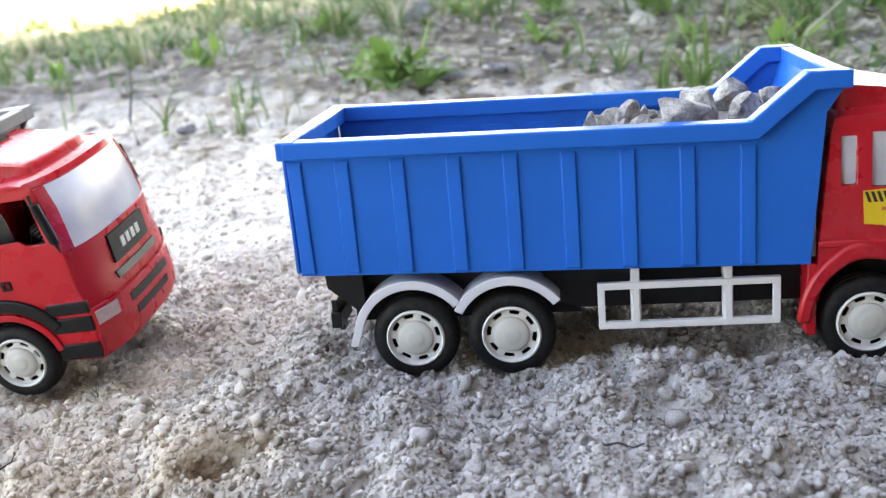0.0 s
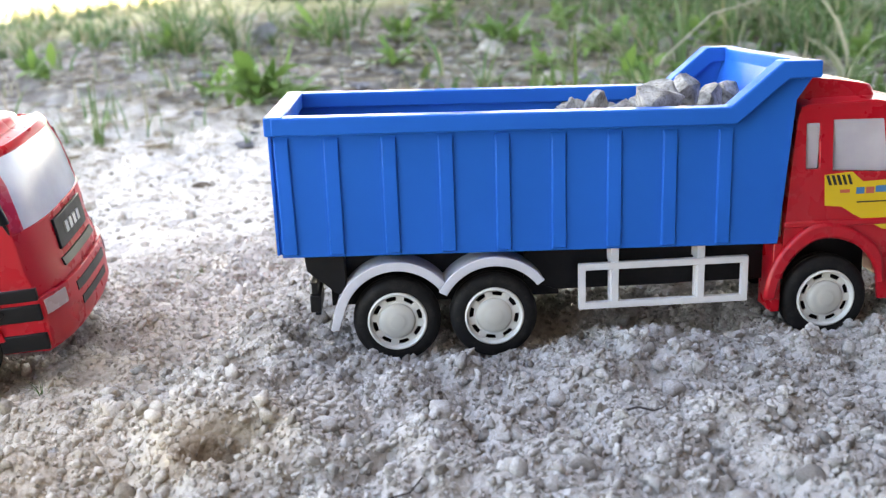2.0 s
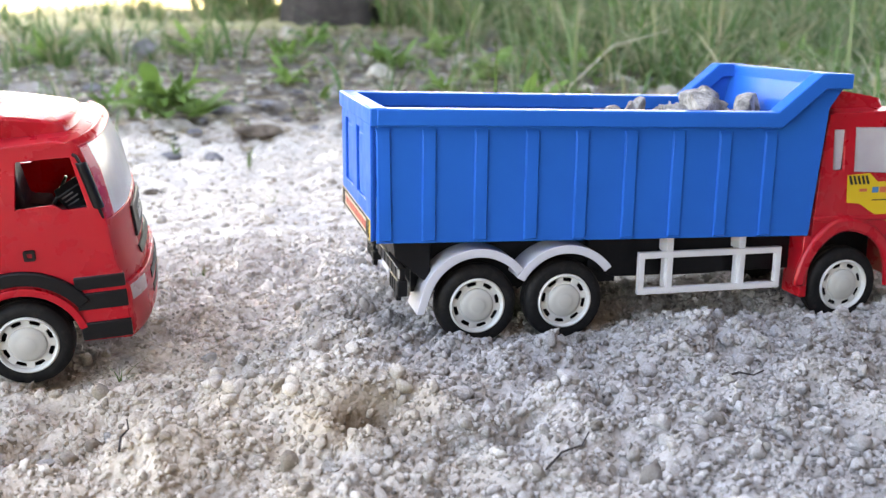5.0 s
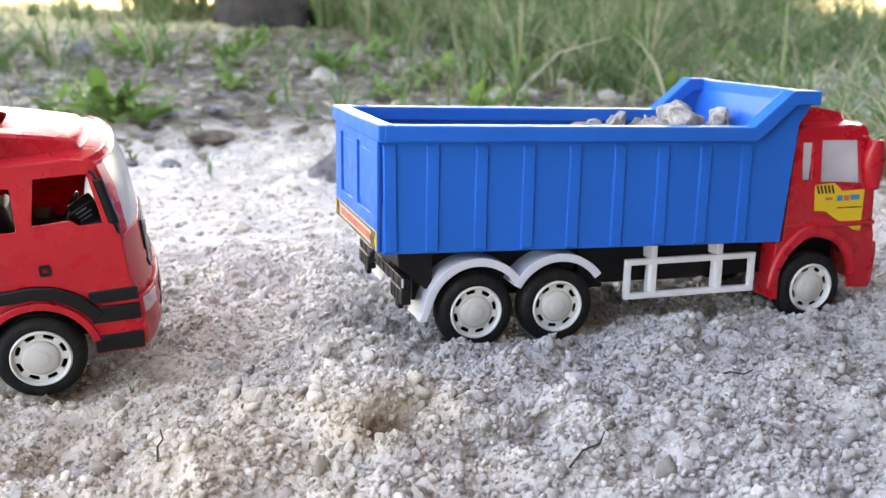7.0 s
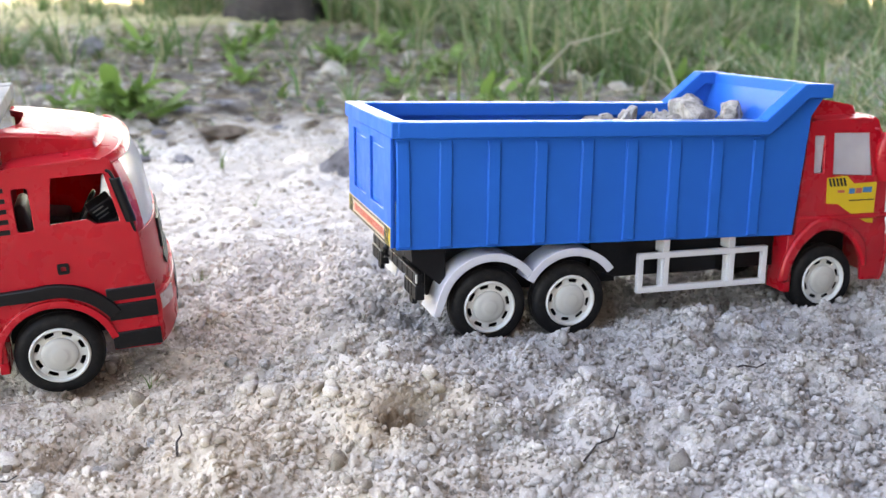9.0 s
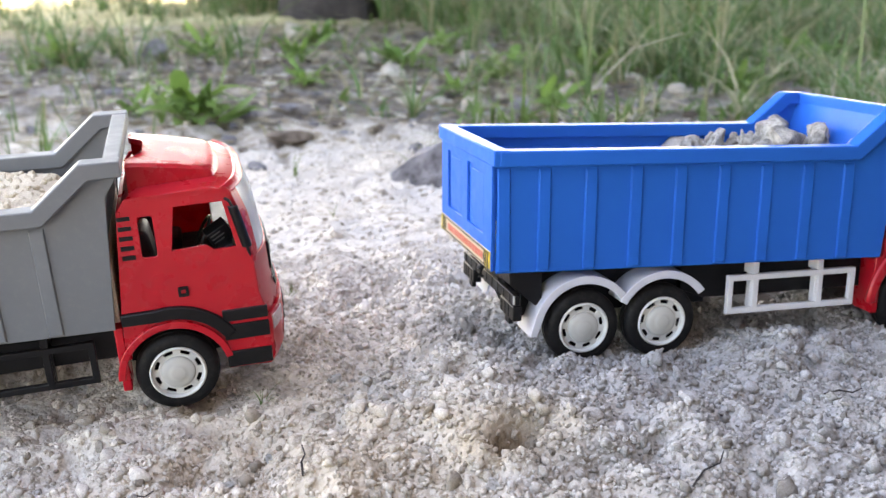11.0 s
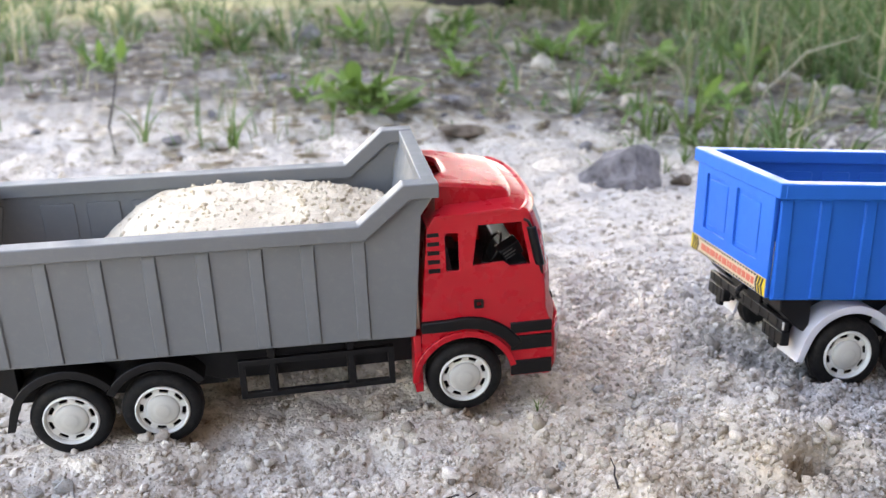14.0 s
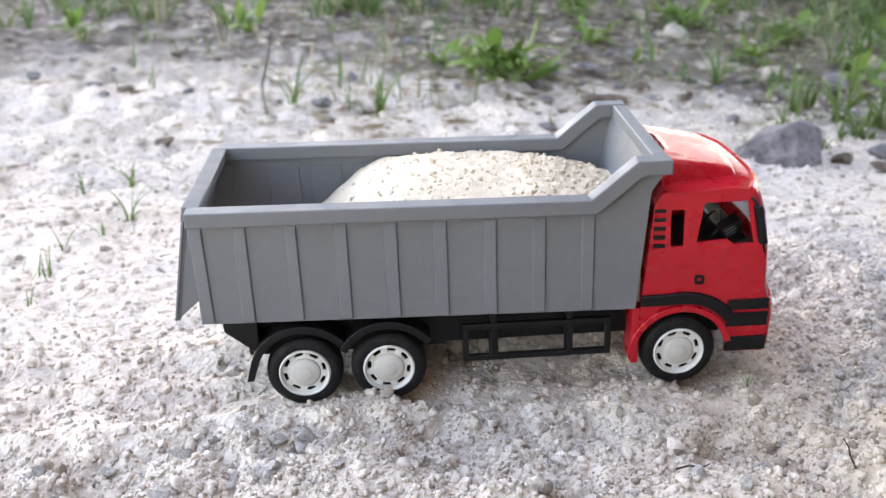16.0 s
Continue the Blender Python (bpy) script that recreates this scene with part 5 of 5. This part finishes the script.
def weed(x, y, size, count, seed, label):
    g = random.Random(seed)
    e = empty("weed_plant", pose(x, y, float(height(x, y))))
    tagged(e, label, "weed", "leafy weeds")
    for k in range(count):
        ob = new("leaf", LEAVES[k % 4])
        ob.parent = e
        up = g.uniform(0, 1)
        ob.matrix_basis = pose(g.gauss(0, 0.018) * size, g.gauss(0, 0.018) * size, 0.035 * size * up, g.uniform(-20, 20), -g.uniform(-5, 45) * up, k * 137.5 + g.uniform(-20, 20)) @ Matrix.Diagonal((size * g.uniform(0.7, 1.15),) * 3).to_4x4()
    return e


weed(0.690, 1.930, 1.40, 40, 1, "low leafy green weed on litter-strewn soil")
weed(0.610, 2.080, 0.9, 16, 2, "small leafy green weed on dark soil")
weed(1.176, 2.770, 1.0, 20, 3, "leafy weed before the pale rock")
weed(1.410, 2.570, 1.2, 24, 4, "leafy light green weed in the litter")
weed(1.470, 3.450, 1.1, 20, 5, "leafy weed at the foot of the pale rock")
weed(1.050, 2.350, 0.9, 16, 7, "small leafy weed in the litter")
weed(0.950, 3.050, 1.3, 22, 8, "leafy weed in thin grass")
for k, (x, y, s, c) in enumerate([(1.45, 1.75, 1.0, 18), (1.62, 2.35, 1.3, 22), (2.05, 1.85, 1.1, 18), (2.30, 2.60, 1.5, 24), (1.35, 2.05, 0.9, 14), (2.55, 2.15, 1.3, 20), (1.75, 2.95, 1.4, 22), (0.20, 2.60, 1.0, 16), (0.50, 2.95, 1.2, 18), (-0.25, 2.75, 1.0, 14)]):
    weed(x, y, s, c, 40 + k, "broad-leaved weed growing between grass and litter")
weed(1.85, 2.20, 1.2, 22, 9, "leafy weed in tall grass")

for k in range(34):
    x, y = r.uniform(-0.10, 0.13), r.uniform(0.455, 0.535)
    w = r.uniform(0.008, 0.017)
    stone_thing("stone", x, y, (w, w * r.uniform(0.7, 1), w * r.uniform(0.6, 0.9)), STONE, "rough pale clod on the sandy verge", 800 + k, "stone", "loose stones on the gravel", r.uniform(0, 360), 0.25, None, 0.9)

# dry stems
for x, y, a, ln in ((0.600, 0.262, 20, 0.034), (0.735, 0.300, -35, 0.022), (0.415, 0.372, 70, 0.024), (0.860, 0.262, 10, 0.030), (0.330, 0.400, -20, 0.020)):
    tg = empty("twig", pose(x, y, float(height(x, y)) + 0.0030, 0, -6, a))
    tagged(tg, "short dark dry twig lying on gravel", "twig")
    part("stem", tube([(-ln / 2, 0, 0), (-ln * 0.1, ln * 0.05, 0.002), (ln * 0.25, -ln * 0.02, 0.001), (ln / 2, ln * 0.06, 0.003)], 0.0007, 6, None, 0.5), BARK, tg, "", 0)
tw = empty("twig", pose(0.178, 1.760, float(height(0.178, 1.76))))
tagged(tw, "thin dark twig standing in the soil", "twig")
part("stem", tube([(0, 0, -0.005), (-0.008, 0, 0.05), (0.004, 0.003, 0.10), (0.012, 0, 0.15)], 0.0028, 6, None, 0.4), BARK, tw, "", 0)
for k, pts in enumerate([[(1.33, 1.50, 0), (1.36, 1.50, 0.09), (1.47, 1.53, 0.16), (1.62, 1.56, 0.185)], [(1.34, 1.51, 0), (1.345, 1.51, 0.08), (1.30, 1.52, 0.15)], [(0.12, 2.55, 0), (0.10, 2.55, 0.10), (0.16, 2.56, 0.16), (0.24, 2.57, 0.10)], [(1.42, 1.46, 0), (1.50, 1.47, 0.05), (1.58, 1.48, 0.03)]]):
    st = empty("dry_stem", pose(pts[0][0], pts[0][1], float(height(pts[0][0], pts[0][1]))))
    tagged(st, "straw-coloured dry stem arching over the grass", "dry stem", "dry stems")
    rel = [(a - pts[0][0], c - pts[0][1], d) for a, c, d in pts]
    fine = []
    for i in range(len(rel) - 1):
        for u in (0, 0.34, 0.67):
            fine.append(tuple(Vector(rel[i]).lerp(Vector(rel[i + 1]), u)))
    part("stalk", tube(fine + [rel[-1]], 0.0022, 5, None, 0.5), DRY, st, "", 0)

# ---------------------------------------------------------------- the tree that shades the place
TX, TY = 1.92, 4.62
tree = empty("tree", pose(TX, TY, float(height(TX, TY))))
tagged(tree, "dark-barked tree with a broad leafy crown", "tree")


def trunk_fn(u, v):
    a = 2 * math.pi * v
    rr = 0.19 * (1 - 0.35 * u) + 0.10 * max(0, 0.16 - u) * 6 * (0.6 + 0.4 * math.sin(5 * a + 1)) + 0.012 * math.sin(9 * a + 6 * u)
    return (rr * math.cos(a) - 0.25 * u, rr * math.sin(a) - 0.30 * u, -0.06 + 2.5 * u)


bm = bmesh.new()
rings = [[bm.verts.new(trunk_fn(i / 24, j / 28)) for j in range(28)] for i in range(25)]
for a, c in zip(rings, rings[1:]):
    for j in range(28):
        bm.faces.new((a[j], a[(j + 1) % 28], c[(j + 1) % 28], c[j]))
part("trunk", bm, BARK, tree, "dark rough trunk", 0, 0)
gl = random.Random(9)
tips = []
for k in range(9):
    a = 40 * k + gl.uniform(-12, 12)
    ln = gl.uniform(1.3, 2.3)
    p0 = Vector((-0.2, -0.24, 1.75 + 0.08 * k))
    d = Vector((math.cos(radians(a)), math.sin(radians(a)), 0.55))
    pts = [p0, p0 + d * ln * 0.35, p0 + d * ln * 0.7 + Vector((0, 0, 0.2)), p0 + d * ln + Vector((0, 0, 0.5))]
    tips += pts[1:]
    part("limb", tube(pts, 0.075, 9, None, 0.3), BARK, tree, "", 0)
gc = np.random.default_rng(31)
nl = 38000
clump = gc.integers(0, 900, nl)
cc = gc.normal(size=(900, 3)); cc /= np.linalg.norm(cc, axis=1)[:, None]
cc = cc * gc.uniform(0.0, 1.0, (900, 1)) ** 0.36 * np.array([4.3, 3.9, 0.9]) + np.array([1.5, 0.8, 3.5])
pp = cc[clump] + gc.normal(0, 0.30, (nl, 3))
shape = np.array([[-1, 0, 0], [0, -0.5, 0.1], [1, 0, 0], [0, 0.5, 0.1]])
sp = spins(nl)
lv = np.einsum("nij,kj->nki", sp, shape) * gc.uniform(0.12, 0.19, (nl, 1, 1)) + pp[:, None]
lf = (np.array([[0, 1, 2, 3]])[None] + (np.arange(nl) * 4)[:, None, None]).reshape(-1, 4)
crown = new("crown", np_mesh("crown", lv.reshape(-1, 3), lf, CANOPY, False))
crown.parent = tree

# plain dark walls, never in view, added behind and beside the camera to cut skylight
bm = box(-0.5, 1.70, -1.10, -0.85, -0.15, 3.6)
wall = new("wall_south", mesh_of(bm, "wall_south", UNSEEN_WALL))
tagged(wall, "unseen dark wall added behind the camera to block skylight", "wall", kind="structure")
# second added wall, out of view, darkens the right-hand side
wall = new("wall_east", mesh_of(box(1.45, 1.70, -0.846, 0.55, -0.15, 3.6), "wall_east", UNSEEN_WALL))
tagged(wall, "unseen dark wall added beside the camera to block skylight", "wall", kind="structure")
